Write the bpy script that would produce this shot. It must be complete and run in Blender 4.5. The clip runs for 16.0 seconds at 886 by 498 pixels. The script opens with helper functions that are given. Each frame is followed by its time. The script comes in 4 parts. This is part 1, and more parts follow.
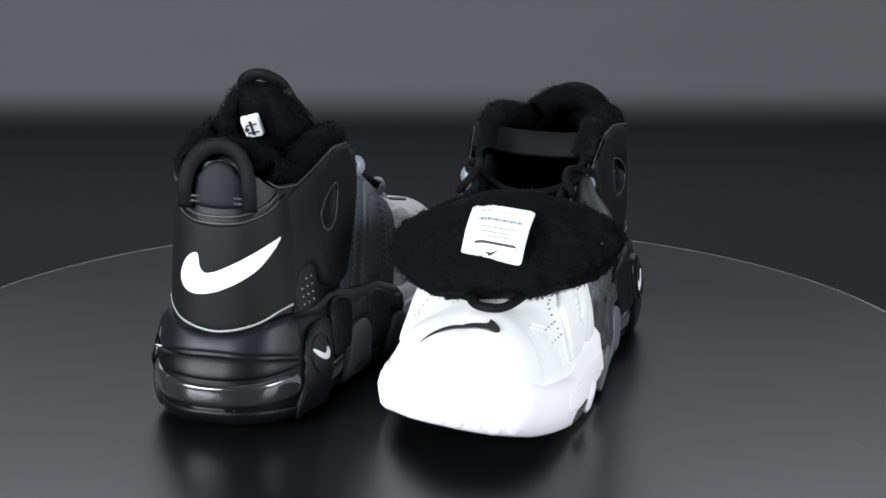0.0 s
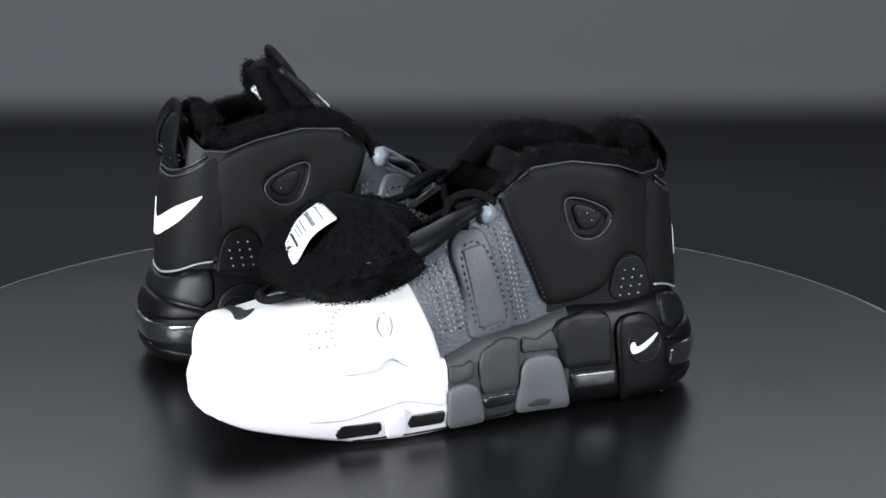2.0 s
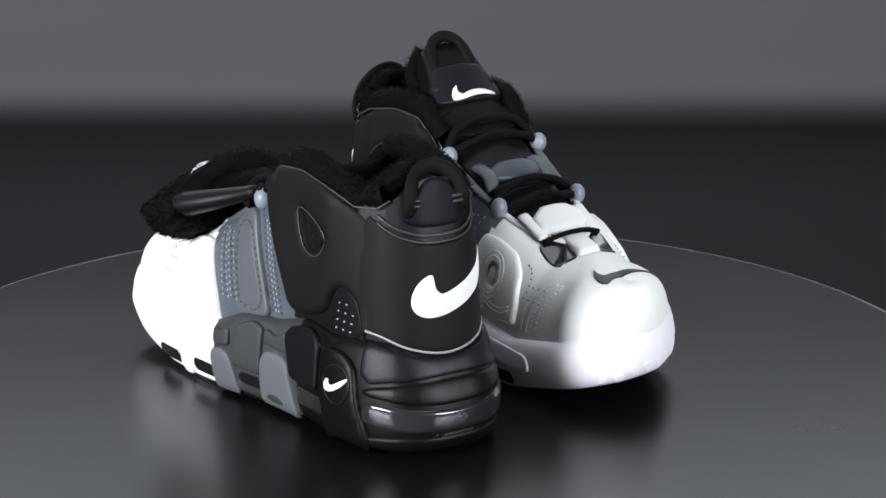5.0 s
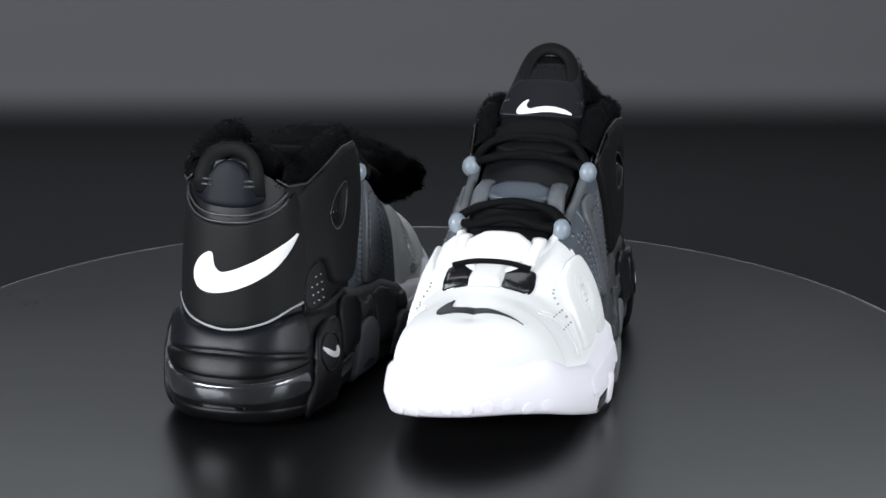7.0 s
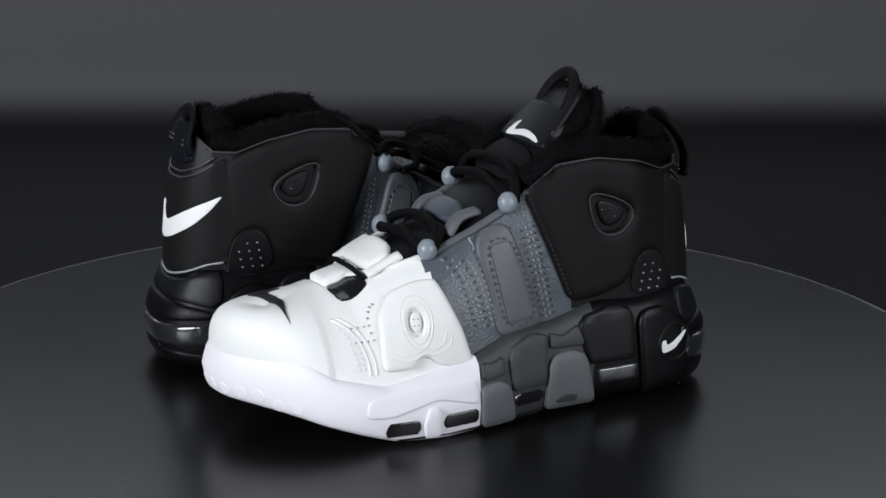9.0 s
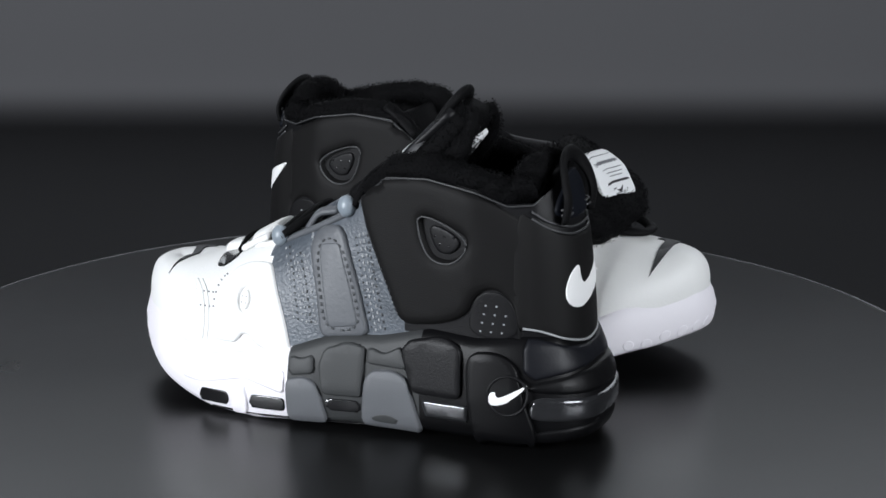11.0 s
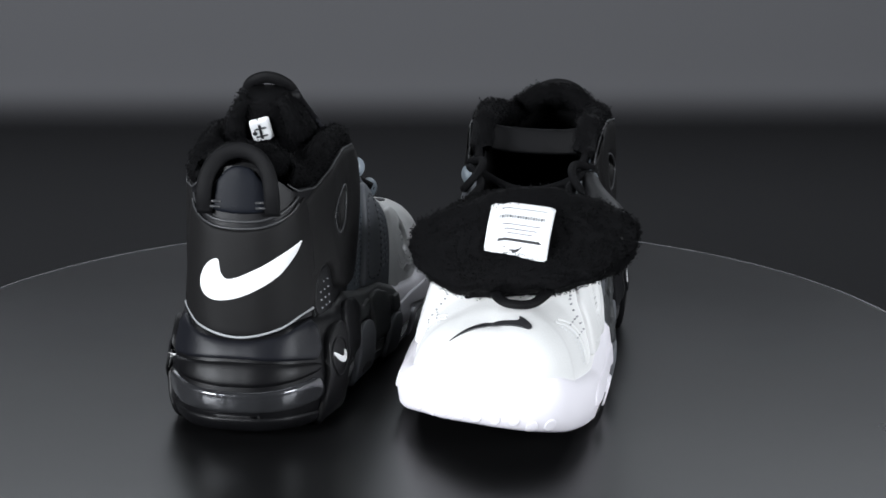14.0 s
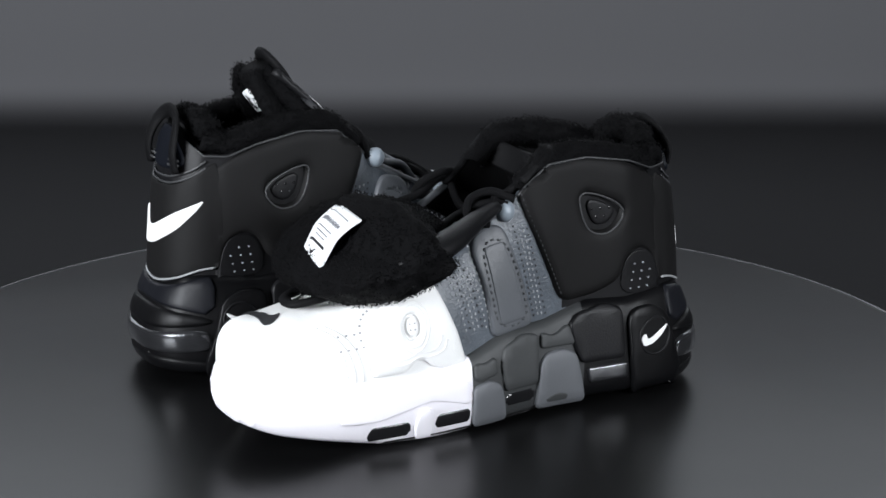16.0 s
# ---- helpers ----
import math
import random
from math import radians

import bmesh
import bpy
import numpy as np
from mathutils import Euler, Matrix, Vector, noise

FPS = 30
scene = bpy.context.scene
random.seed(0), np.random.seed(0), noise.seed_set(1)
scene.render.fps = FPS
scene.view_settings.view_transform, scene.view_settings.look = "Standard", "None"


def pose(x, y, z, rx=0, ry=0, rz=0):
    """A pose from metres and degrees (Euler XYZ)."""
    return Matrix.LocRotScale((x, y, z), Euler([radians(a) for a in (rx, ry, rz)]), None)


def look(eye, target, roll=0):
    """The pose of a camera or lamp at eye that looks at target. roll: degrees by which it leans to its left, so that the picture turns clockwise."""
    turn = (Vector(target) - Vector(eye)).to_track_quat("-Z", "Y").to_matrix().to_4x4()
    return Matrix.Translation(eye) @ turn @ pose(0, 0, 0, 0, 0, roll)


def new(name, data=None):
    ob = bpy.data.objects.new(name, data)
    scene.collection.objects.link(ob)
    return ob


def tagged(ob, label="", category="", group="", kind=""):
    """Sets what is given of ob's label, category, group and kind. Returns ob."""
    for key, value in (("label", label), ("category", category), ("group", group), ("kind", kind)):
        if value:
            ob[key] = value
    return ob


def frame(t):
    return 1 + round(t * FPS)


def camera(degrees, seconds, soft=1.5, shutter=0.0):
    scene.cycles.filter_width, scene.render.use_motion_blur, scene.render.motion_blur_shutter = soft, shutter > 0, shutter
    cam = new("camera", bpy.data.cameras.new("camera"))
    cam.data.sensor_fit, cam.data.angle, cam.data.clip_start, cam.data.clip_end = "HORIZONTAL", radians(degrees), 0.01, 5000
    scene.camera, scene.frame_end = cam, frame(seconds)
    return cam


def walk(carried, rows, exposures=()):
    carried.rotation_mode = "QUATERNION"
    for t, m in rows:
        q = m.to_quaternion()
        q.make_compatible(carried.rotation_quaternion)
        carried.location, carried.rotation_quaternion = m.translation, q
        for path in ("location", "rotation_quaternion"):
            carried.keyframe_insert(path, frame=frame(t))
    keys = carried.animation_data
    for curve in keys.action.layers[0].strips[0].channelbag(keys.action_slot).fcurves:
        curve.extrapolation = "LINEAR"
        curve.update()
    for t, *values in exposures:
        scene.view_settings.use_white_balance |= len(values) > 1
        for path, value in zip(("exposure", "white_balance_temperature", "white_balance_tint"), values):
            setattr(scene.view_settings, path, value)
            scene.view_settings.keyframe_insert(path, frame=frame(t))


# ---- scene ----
# The camera stands still before a turntable; the turntable and the two shoes turn clockwise.
from mathutils import bvhtree, geometry

cam = camera(25.16, 16.0, soft=1.6)
EYE = Vector((0.0, -1.175, 0.3946))
AIM = EYE + Vector((math.sin(radians(0.875)) * math.cos(radians(15.28)), math.cos(radians(0.875)) * math.cos(radians(15.28)), -math.sin(radians(15.28))))
walk(cam, [(0, look(EYE, AIM, 0.09)), (16, look(EYE, AIM, 0.09))],
     exposures=[(0, 0.0), (6.5, -0.05), (7.0, -0.25), (8.0, -0.75), (9.0, -0.9), (9.7, -0.9), (12.0, -0.22), (16.0, -0.15)])

# ---- light ----
world = bpy.data.worlds.new("studio_dark")
scene.world = world
world.use_nodes = True
world.node_tree.nodes["Background"].inputs[0].default_value = (0.55, 0.6, 0.7, 1)
world.node_tree.nodes["Background"].inputs[1].default_value = 0.012


def softbox(name, eye, target, sx, sy, watts, colour=(1, 1, 1)):
    d = bpy.data.lights.new(name, "AREA")
    d.shape, d.size, d.size_y, d.energy, d.color = "RECTANGLE", sx, sy, watts, colour
    ob = new(name, d)
    ob.matrix_world = look(eye, target)
    return tagged(ob, "unseen white soft studio light above the turntable", "softbox")


softbox("right_softbox", (1.2, -1.1, 0.55), (0, 0, 0.08), 0.7, 0.5, 31, (0.905, 0.945, 1))
softbox("left_softbox", (-1.2, -1.12, 0.52), (0, 0, 0.08), 0.6, 0.5, 54, (0.905, 0.945, 1))
softbox("top_softbox", (0.0, 0.1, 1.35), (0, 0.0, 0.0), 0.9, 0.6, 4, (0.89, 0.95, 1))
softbox("back_softbox", (0.0, 1.15, 0.74), (0, 0.0, 0.1), 2.8, 0.34, 9.0, (0.87, 0.925, 1))
# Added fill strip, only to lift the brightness of the backdrop.
softbox("backdrop_fill", (-0.6, 0.55, 0.95), (-0.6, 1.05, 0.05), 2.6, 0.15, 4.6, (0.885, 0.925, 1))


# ---- materials ----
def material(name, colour, rough=0.5, metal=0.0, grain=300.0, bump=0.15, vary=0.12, depth=0.0006, coat=0.0, spec=0.5, patch_scale=25.0):
    """Two scales of noise: a fine grain as relief, a coarse one for colour and gloss."""
    m = bpy.data.materials.new(name)
    m.use_nodes = True
    nt = m.node_tree
    b = nt.nodes["Principled BSDF"]
    b.inputs["Metallic"].default_value, b.inputs["Coat Weight"].default_value, b.inputs["Specular IOR Level"].default_value = metal, coat, spec
    tc = nt.nodes.new("ShaderNodeTexCoord")
    fine, coarse = nt.nodes.new("ShaderNodeTexNoise"), nt.nodes.new("ShaderNodeTexNoise")
    fine.inputs["Scale"].default_value, fine.inputs["Detail"].default_value = grain, 3
    coarse.inputs["Scale"].default_value, coarse.inputs["Detail"].default_value = patch_scale, 5
    for n in (fine, coarse):
        nt.links.new(tc.outputs["Object"], n.inputs["Vector"])
    ramp = nt.nodes.new("ShaderNodeMix")
    ramp.data_type = "RGBA"
    ramp.inputs[6].default_value = (*[c * (1 - vary) for c in colour], 1)
    ramp.inputs[7].default_value = (*[min(1, c * (1 + vary)) for c in colour], 1)
    nt.links.new(coarse.outputs["Fac"], ramp.inputs[0])
    nt.links.new(ramp.outputs[2], b.inputs["Base Color"])
    mr = nt.nodes.new("ShaderNodeMapRange")
    mr.inputs[3].default_value, mr.inputs[4].default_value = max(0.02, rough - 0.08), min(1, rough + 0.08)
    nt.links.new(coarse.outputs["Fac"], mr.inputs[0])
    nt.links.new(mr.outputs[0], b.inputs["Roughness"])
    bp = nt.nodes.new("ShaderNodeBump")
    bp.inputs["Strength"].default_value, bp.inputs["Distance"].default_value = bump, depth
    nt.links.new(fine.outputs["Fac"], bp.inputs["Height"])
    nt.links.new(bp.outputs[0], b.inputs["Normal"])
    return m


BLACK_LEATHER = material("black_leather", (0.0052, 0.0052, 0.006), 0.46, grain=900, bump=0.25, spec=0.2)
BLACK_NUBUCK = material("black_nubuck", (0.0068, 0.0066, 0.0068), 0.6, grain=1500, bump=0.3, spec=0.15)
SHINY_LEATHER = material("shiny_black_leather", (0.006, 0.0065, 0.009), 0.46, grain=500, bump=0.15, spec=0.22)
TAB_LEATHER = material("navy_black_leather", (0.005, 0.006, 0.009), 0.5, grain=600, bump=0.25, spec=0.1)
TONGUE_INSERT = material("slate_leather", (0.045, 0.055, 0.072), 0.42, grain=600, bump=0.2)
GREY_LEATHER = material("grey_leather", (0.088, 0.094, 0.104), 0.5, grain=500, bump=0.3)
GREY_TUMBLED = material("grey_tumbled_leather", (0.075, 0.088, 0.105), 0.4, grain=520, bump=0.55, depth=0.0010, vary=0.35, patch_scale=120)
GREY_FOAM = material("grey_foam", (0.030, 0.032, 0.033), 0.6, grain=1200, bump=0.2)
GREY_PALE_FOAM = material("pale_grey_foam", (0.10, 0.105, 0.114), 0.6, grain=1200, bump=0.2)
BLACK_FOAM = material("black_foam", (0.003, 0.003, 0.0035), 0.42, grain=1200, bump=0.2, spec=0.18)
WHITE_LEATHER = material("white_leather", (0.8, 0.8, 0.79), 0.5, grain=700, bump=0.25, vary=0.02)
WHITE_FOAM = material("white_foam", (0.8, 0.775, 0.82), 0.55, grain=1200, bump=0.12, vary=0.02)
WHITE_PRINT = material("white_embroidery", (0.82, 0.82, 0.82), 0.6, grain=1800, bump=0.4, vary=0.03)
# Strong tone patches paint in the cushion's uneven silver sheen.
AIR_FILM = material("glossy_air_cushion", (0.05, 0.051, 0.055), 0.2, grain=60, bump=0.5, depth=0.003, coat=0.6, metal=0.6, vary=0.8, patch_scale=45)
DARK_VOID = material("dark_glossy_window", (0.01, 0.01, 0.011), 0.15, grain=200, bump=0.3, coat=0.5)
FUR = material("black_fur", (0.0018, 0.0018, 0.0022), 0.8, grain=900, bump=0.8, vary=0.4, spec=0.1)
LINING = material("black_lining", (0.003, 0.003, 0.0035), 0.85, grain=700, bump=0.5, spec=0.2)
LACE = material("black_lace", (0.0035, 0.0035, 0.004), 0.7, grain=2500, bump=0.8, spec=0.09)
WEBBING = material("black_webbing", (0.004, 0.004, 0.0045), 0.6, grain=1800, bump=0.5, spec=0.11)
PLASTIC = material("blue_grey_plastic", (0.22, 0.255, 0.29), 0.35, grain=300, bump=0.05)
PERFORATION = material("grey_perforation", (0.3, 0.3, 0.31), 0.7, grain=900, bump=0.1)
STITCH = material("pale_thread", (0.3, 0.31, 0.325), 0.7, grain=2000, bump=0.3)
DARK_STITCH = material("dark_thread", (0.02, 0.021, 0.024), 0.6, grain=2000, bump=0.3)
STRAP_STITCH = material("grey_thread", (0.05, 0.053, 0.058), 0.6, grain=2000, bump=0.3)
PALE_PIPING = material("pale_piping", (0.3, 0.31, 0.32), 0.4, grain=900, bump=0.2)
PIPING = material("grey_piping", (0.035, 0.036, 0.038), 0.45, grain=900, bump=0.2)
INK = material("black_ink", (0.012, 0.012, 0.014), 0.5, grain=900, bump=0.1)
PALE_INK = material("grey_ink", (0.16, 0.165, 0.18), 0.6, grain=900, bump=0.05)
LABEL = material("white_label_fabric", (0.8, 0.81, 0.82), 0.7, grain=2500, bump=0.3, vary=0.03)
EDGE_HIGHLIGHT = material("edge_highlight", (0.06, 0.062, 0.066), 0.25, grain=900, bump=0.02)
DISC = material("satin_black_acrylic", (0.004, 0.004, 0.0042), 0.30, grain=900, bump=0.0, vary=0.08, spec=0.3, patch_scale=6)
def painted_falloff():
    """Backdrop with light falloff painted in: near-black foot, softly graduated to grey above."""
    m = material("painted_falloff", (0.089, 0.0885, 0.093), 0.8, grain=500, bump=0.1, vary=0.05, patch_scale=2, spec=0.1)
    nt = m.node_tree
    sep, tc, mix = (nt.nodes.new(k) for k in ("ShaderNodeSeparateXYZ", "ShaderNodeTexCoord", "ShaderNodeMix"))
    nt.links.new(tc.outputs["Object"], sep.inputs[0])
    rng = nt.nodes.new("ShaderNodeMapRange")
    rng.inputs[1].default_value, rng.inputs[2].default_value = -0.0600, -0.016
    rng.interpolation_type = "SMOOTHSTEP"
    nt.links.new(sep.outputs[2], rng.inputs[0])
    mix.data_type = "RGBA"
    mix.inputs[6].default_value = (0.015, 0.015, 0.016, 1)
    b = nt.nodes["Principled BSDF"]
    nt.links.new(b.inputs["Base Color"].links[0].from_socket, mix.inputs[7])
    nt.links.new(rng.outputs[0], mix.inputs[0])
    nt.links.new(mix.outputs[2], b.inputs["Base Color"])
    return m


SWEEP = painted_falloff()

# ---- mesh helpers; the shoes are drawn in units of 0.94 m ----
U = 0.94


MEDIAL = [0.0]


def toe_in(v):
    """The toe runs further forward on the inner side of the foot, and the throat leans that way."""
    m, ahead = MEDIAL[0], max(0.0, (v.x - 0.2) / 0.13)
    inner = m * v.y
    k = 0.38 * ahead ** 2 * (inner * (1.4 if inner < 0 else 0.92))
    lean = 0.008 * min(1.0, max(0.0, (v.x - 0.1) / 0.15)) * min(1.0, max(0.0, v.z / 0.09))
    slope = 0.13 * min(1.0, ahead) * min(1.0, max(0.0, -v.y / 0.025)) if m > 0 else 0.0
    slim = 1 - 0.06 * min(1.0, ahead) if inner < 0 else 1.0
    return Vector((v.x + k - (0.005 * ahead if m < 0 else 0.0), v.y * slim + m * (0.003 * ahead + lean), v.z * (1 - slope)))


def part(name, verts, faces, mat, parent=None, label="", scale=U):
    me = bpy.data.meshes.new(name)
    me.from_pydata([toe_in(Vector(v)) * scale if scale == U else Vector(v) for v in verts], [], faces)
    me.polygons.foreach_set("use_smooth", [True] * len(me.polygons))
    me.materials.append(mat)
    me.update()
    ob = new(name, me)
    ob.parent = parent
    return tagged(ob, label)


def spline(pts, n):
    """n points along a Catmull-Rom curve, evenly spaced by length."""
    p = np.array(pts, float)
    p = np.vstack([2 * p[0] - p[1], p, 2 * p[-1] - p[-2]])
    t = np.linspace(0, 1, 14, endpoint=False)[:, None]
    out = []
    for i in range(1, len(p) - 2):
        a, b, c, d = p[i - 1:i + 3]
        out.append(0.5 * (2 * b + (c - a) * t + (2 * a - 5 * b + 4 * c - d) * t ** 2 + (3 * b - a - 3 * c + d) * t ** 3))
    q = np.vstack([*out, p[-2:-1]])
    s = np.concatenate([[0], np.cumsum(np.linalg.norm(np.diff(q, axis=0), axis=1))])
    g = np.linspace(0, s[-1], n)
    return np.stack([np.interp(g, s, q[:, k]) for k in range(q.shape[1])], 1)


def chaikin(pts, times):
    p = np.array(pts, float)
    for _ in range(times):
        q = np.roll(p, -1, 0)
        p = np.stack([0.75 * p + 0.25 * q, 0.25 * p + 0.75 * q], 1).reshape(-1, p.shape[1])
    return p


def fillet(pts, r):
    """Rounds the corners of a loop by about r."""
    p = np.array(pts, float)
    out = []
    for a, b, c in zip(np.roll(p, 1, 0), p, np.roll(p, -1, 0)):
        u, v = a - b, c - b
        p0 = b + u * min(0.45, r / (np.linalg.norm(u) + 1e-9))
        p2 = b + v * min(0.45, r / (np.linalg.norm(v) + 1e-9))
        out += [p0 * (1 - t) ** 2 + b * 2 * t * (1 - t) + p2 * t * t for t in (0, 0.25, 0.5, 0.75, 1)]
    return np.array(out)


def resample_loop(p, step):
    q = np.vstack([p, p[:1]])
    s = np.concatenate([[0], np.cumsum(np.linalg.norm(np.diff(q, axis=0), axis=1))])
    n = max(8, int(s[-1] / step))
    g = np.linspace(0, s[-1], n, endpoint=False)
    return np.stack([np.interp(g, s, q[:, k]) for k in range(2)], 1)


def inside(pts, loop):
    x, y = pts[:, 0:1], pts[:, 1:2]
    a, b = loop, np.roll(loop, -1, 0)
    cross = ((a[:, 1] > y) != (b[:, 1] > y)) & (x < (b[:, 0] - a[:, 0]) * (y - a[:, 1]) / (b[:, 1] - a[:, 1] + 1e-12) + a[:, 0])
    return cross.sum(1) % 2 == 1


def edge_distance(pts, loops):
    best = np.full(len(pts), 9.0)
    for loop in loops:
        a, b = loop, np.roll(loop, -1, 0)
        d = b - a
        k = np.clip(((pts[:, None] - a) * d).sum(2) / ((d * d).sum(1) + 1e-15), 0, 1)
        best = np.minimum(best, np.linalg.norm(pts[:, None] - (a + k[..., None] * d), axis=2).min(1))
    return best


def pad(name, outline, mat, parent, project, t=0.003, edge=0.003, holes=(), step=0.005, rounding=2, label="", lift=0.0005, fade=None):
    """A raised piece with rounded edges, laid on a surface. outline and holes are loops in the plane of project, which gives place and normal."""
    loops = [resample_loop(np.array(o, float) if not rounding else fillet(o, rounding) if rounding < 1 else chaikin(o, rounding), min(step, 0.002)) for o in (outline, *holes)]
    pts = list(loops)
    for d in (0.15 * edge, 0.5 * edge, edge):
        for loop in loops:
            tan = np.roll(loop, -1, 0) - np.roll(loop, 1, 0)
            nor = np.stack([-tan[:, 1], tan[:, 0]], 1) / (np.linalg.norm(tan, axis=1)[:, None] + 1e-12)
            for sgn in (1, -1):
                c = loop + sgn * d * nor
                pts.append(c[edge_distance(c, loops) > 0.9 * d])
    lo, hi = loops[0].min(0), loops[0].max(0)
    gx, gy = np.meshgrid(np.arange(lo[0], hi[0], step), np.arange(lo[1], hi[1], step))
    g = np.stack([gx.ravel(), gy.ravel()], 1)
    if len(g):
        pts.append(g[edge_distance(g, loops) > 1.3 * edge])
    nb = sum(len(lp) for lp in loops)
    allp = np.vstack(pts)
    keep = inside(allp, loops[0])
    for h in loops[1:]:
        keep &= ~inside(allp, h)
    keep[:nb] = True
    allp = allp[keep]
    edges, k = [], 0
    for lp in loops:
        edges += [(k + i, k + (i + 1) % len(lp)) for i in range(len(lp))]
        k += len(lp)
    v2, _, faces, *_ = geometry.delaunay_2d_cdt([Vector(p) for p in allp], edges, [], 0, 1e-7)
    v2 = np.array([(v.x, v.y) for v in v2])
    faces = np.array(faces)
    cen = v2[faces].mean(1)
    ok = inside(cen, loops[0])
    for h in loops[1:]:
        ok &= ~inside(cen, h)
    dist = edge_distance(v2, loops)
    k = np.clip(dist / edge, 0, 1)
    height = lift + t * np.sqrt(1 - (1 - k) ** 2)
    if fade:
        height *= np.array([fade(a, b) for a, b in v2])
    height[dist < 1e-6] = -0.0012
    verts = []
    for (a, b), h in zip(v2, height):
        p, n = project(a, b)
        verts.append(p + n * h)
    tri = [tuple(int(i) for i in f) for f in faces[ok]]
    flip = 0.0
    for f in tri[:60]:
        a, b, c = (verts[i] for i in f)
        m = project(*v2[list(f)].mean(0))[1]
        flip += (b - a).cross(c - a).dot(m)
    if flip < 0:
        tri = [f[::-1] for f in tri]
    return part(name, verts, tri, mat, parent, label)


def tube(name, path, radius, mat, parent, label="", sides=8, flat=1.0, loop=False, up=(0, 0, 1), scale=U, rough=0.0):
    """A round or flattened cord along points; radius may be a list."""
    p = [Vector(v) for v in path]
    n = len(p)
    r = radius if isinstance(radius, (list, tuple, np.ndarray)) else [radius] * n
    verts, faces = [], []
    for i in range(n):
        d = (p[(i + 1) % n] - p[i - 1]) if loop else (p[min(i + 1, n - 1)] - p[max(i - 1, 0)])
        d.normalize()
        a = d.cross(Vector(up))
        if a.length < 1e-4:
            a = d.cross(Vector((0, 1, 0)))
        a.normalize()
        b = a.cross(d)
        for j in range(sides):
            w = 2 * math.pi * j / sides
            k = r[i] * (1 + rough * noise.noise(p[i] * 160 + Vector((j, 0, 0))))
            verts.append(p[i] + a * (k * math.cos(w)) + b * (k * flat * math.sin(w)))
    for i in range(n if loop else n - 1):
        for j in range(sides):
            a, b = i * sides + j, i * sides + (j + 1) % sides
            c, d = ((i + 1) % n) * sides + (j + 1) % sides, ((i + 1) % n) * sides + j
            faces.append((a, b, c, d))
    if not loop:
        faces += [tuple(range(sides))[::-1], tuple(range((n - 1) * sides, n * sides))]
    return part(name, verts, faces, mat, parent, label, scale)


def tufts(spots, length, rng, verts, faces):
    """Short tapered hairs on spots (place, normal), added to a mesh."""
    for p, n in spots:
        for _ in range(5):
            d = (n + Vector((rng.uniform(-1, 1), rng.uniform(-1, 1), rng.uniform(-1, 1))) * 0.75).normalized()
            s = d.cross(Vector((rng.uniform(-1, 1), rng.uniform(-1, 1), rng.uniform(-1, 1)))).normalized() * 0.0004
            o = p + Vector((rng.uniform(-1, 1), rng.uniform(-1, 1), rng.uniform(-1, 1))) * 0.0017
            tip = o + d * length * rng.uniform(0.6, 1.3)
            k = len(verts)
            verts += [o - s, o + s, tip + s * 0.2, o + d.cross(s).normalized() * 0.0006]
            faces += [(k, k + 1, k + 2), (k + 1, k + 3, k + 2), (k + 3, k, k + 2)]


def ellipse(cx, cz, rx, rz, n=16, tilt=0.0):
    c, s = math.cos(tilt), math.sin(tilt)
    return [(cx + rx * math.cos(a) * c - rz * math.sin(a) * s, cz + rx * math.cos(a) * s + rz * math.sin(a) * c) for a in (2 * math.pi * i / n for i in range(n))]


def tick(cx, cz, size, tilt=0.0, flip=1, tall=1.0):
    """A plain tapered tick: thick and round at one end, drawn out to a point."""
    base = [(0.58, 0.405), (0.32, 0.27), (0.08, 0.12), (-0.105, 0.017), (-0.22, -0.017), (-0.28, 0.05), (-0.30, 0.20), (-0.34, 0.22), (-0.44, 0.135), (-0.5, -0.034), (-0.476, -0.186), (-0.375, -0.264), (-0.22, -0.26), (-0.02, -0.186), (0.25, 0), (0.45, 0.22)]
    upper = spline(base[:5], 14).tolist() + spline(base[4:8], 8).tolist()[1:]
    lower = spline(base[7:], 22).tolist()[1:]
    base = [(x, y * tall) for x, y in upper + lower]
    c, s = math.cos(tilt), math.sin(tilt)
    return [(cx + flip * size * (x * c - y * s), cz + size * (x * s + y * c)) for x, y in base]


def arched_tick(upper, hook, lower):
    """A tick that bends over a dome, from its three edges."""
    return spline(upper, 16).tolist() + spline(hook, 8).tolist()[1:] + spline(lower, 20).tolist()[1:-1]


# ---- the shoe's form: sole outline, collar and throat line ----
HALF = [(-0.004, 0), (-0.003, 0.014), (0.002, 0.0265), (0.012, 0.0365), (0.03, 0.0455), (0.06, 0.049), (0.10, 0.049), (0.135, 0.053), (0.17, 0.059), (0.21, 0.062),
        (0.25, 0.062), (0.274, 0.0585), (0.292, 0.0520), (0.304, 0.0420), (0.3135, 0.028), (0.319, 0.012), (0.3203, 0)]
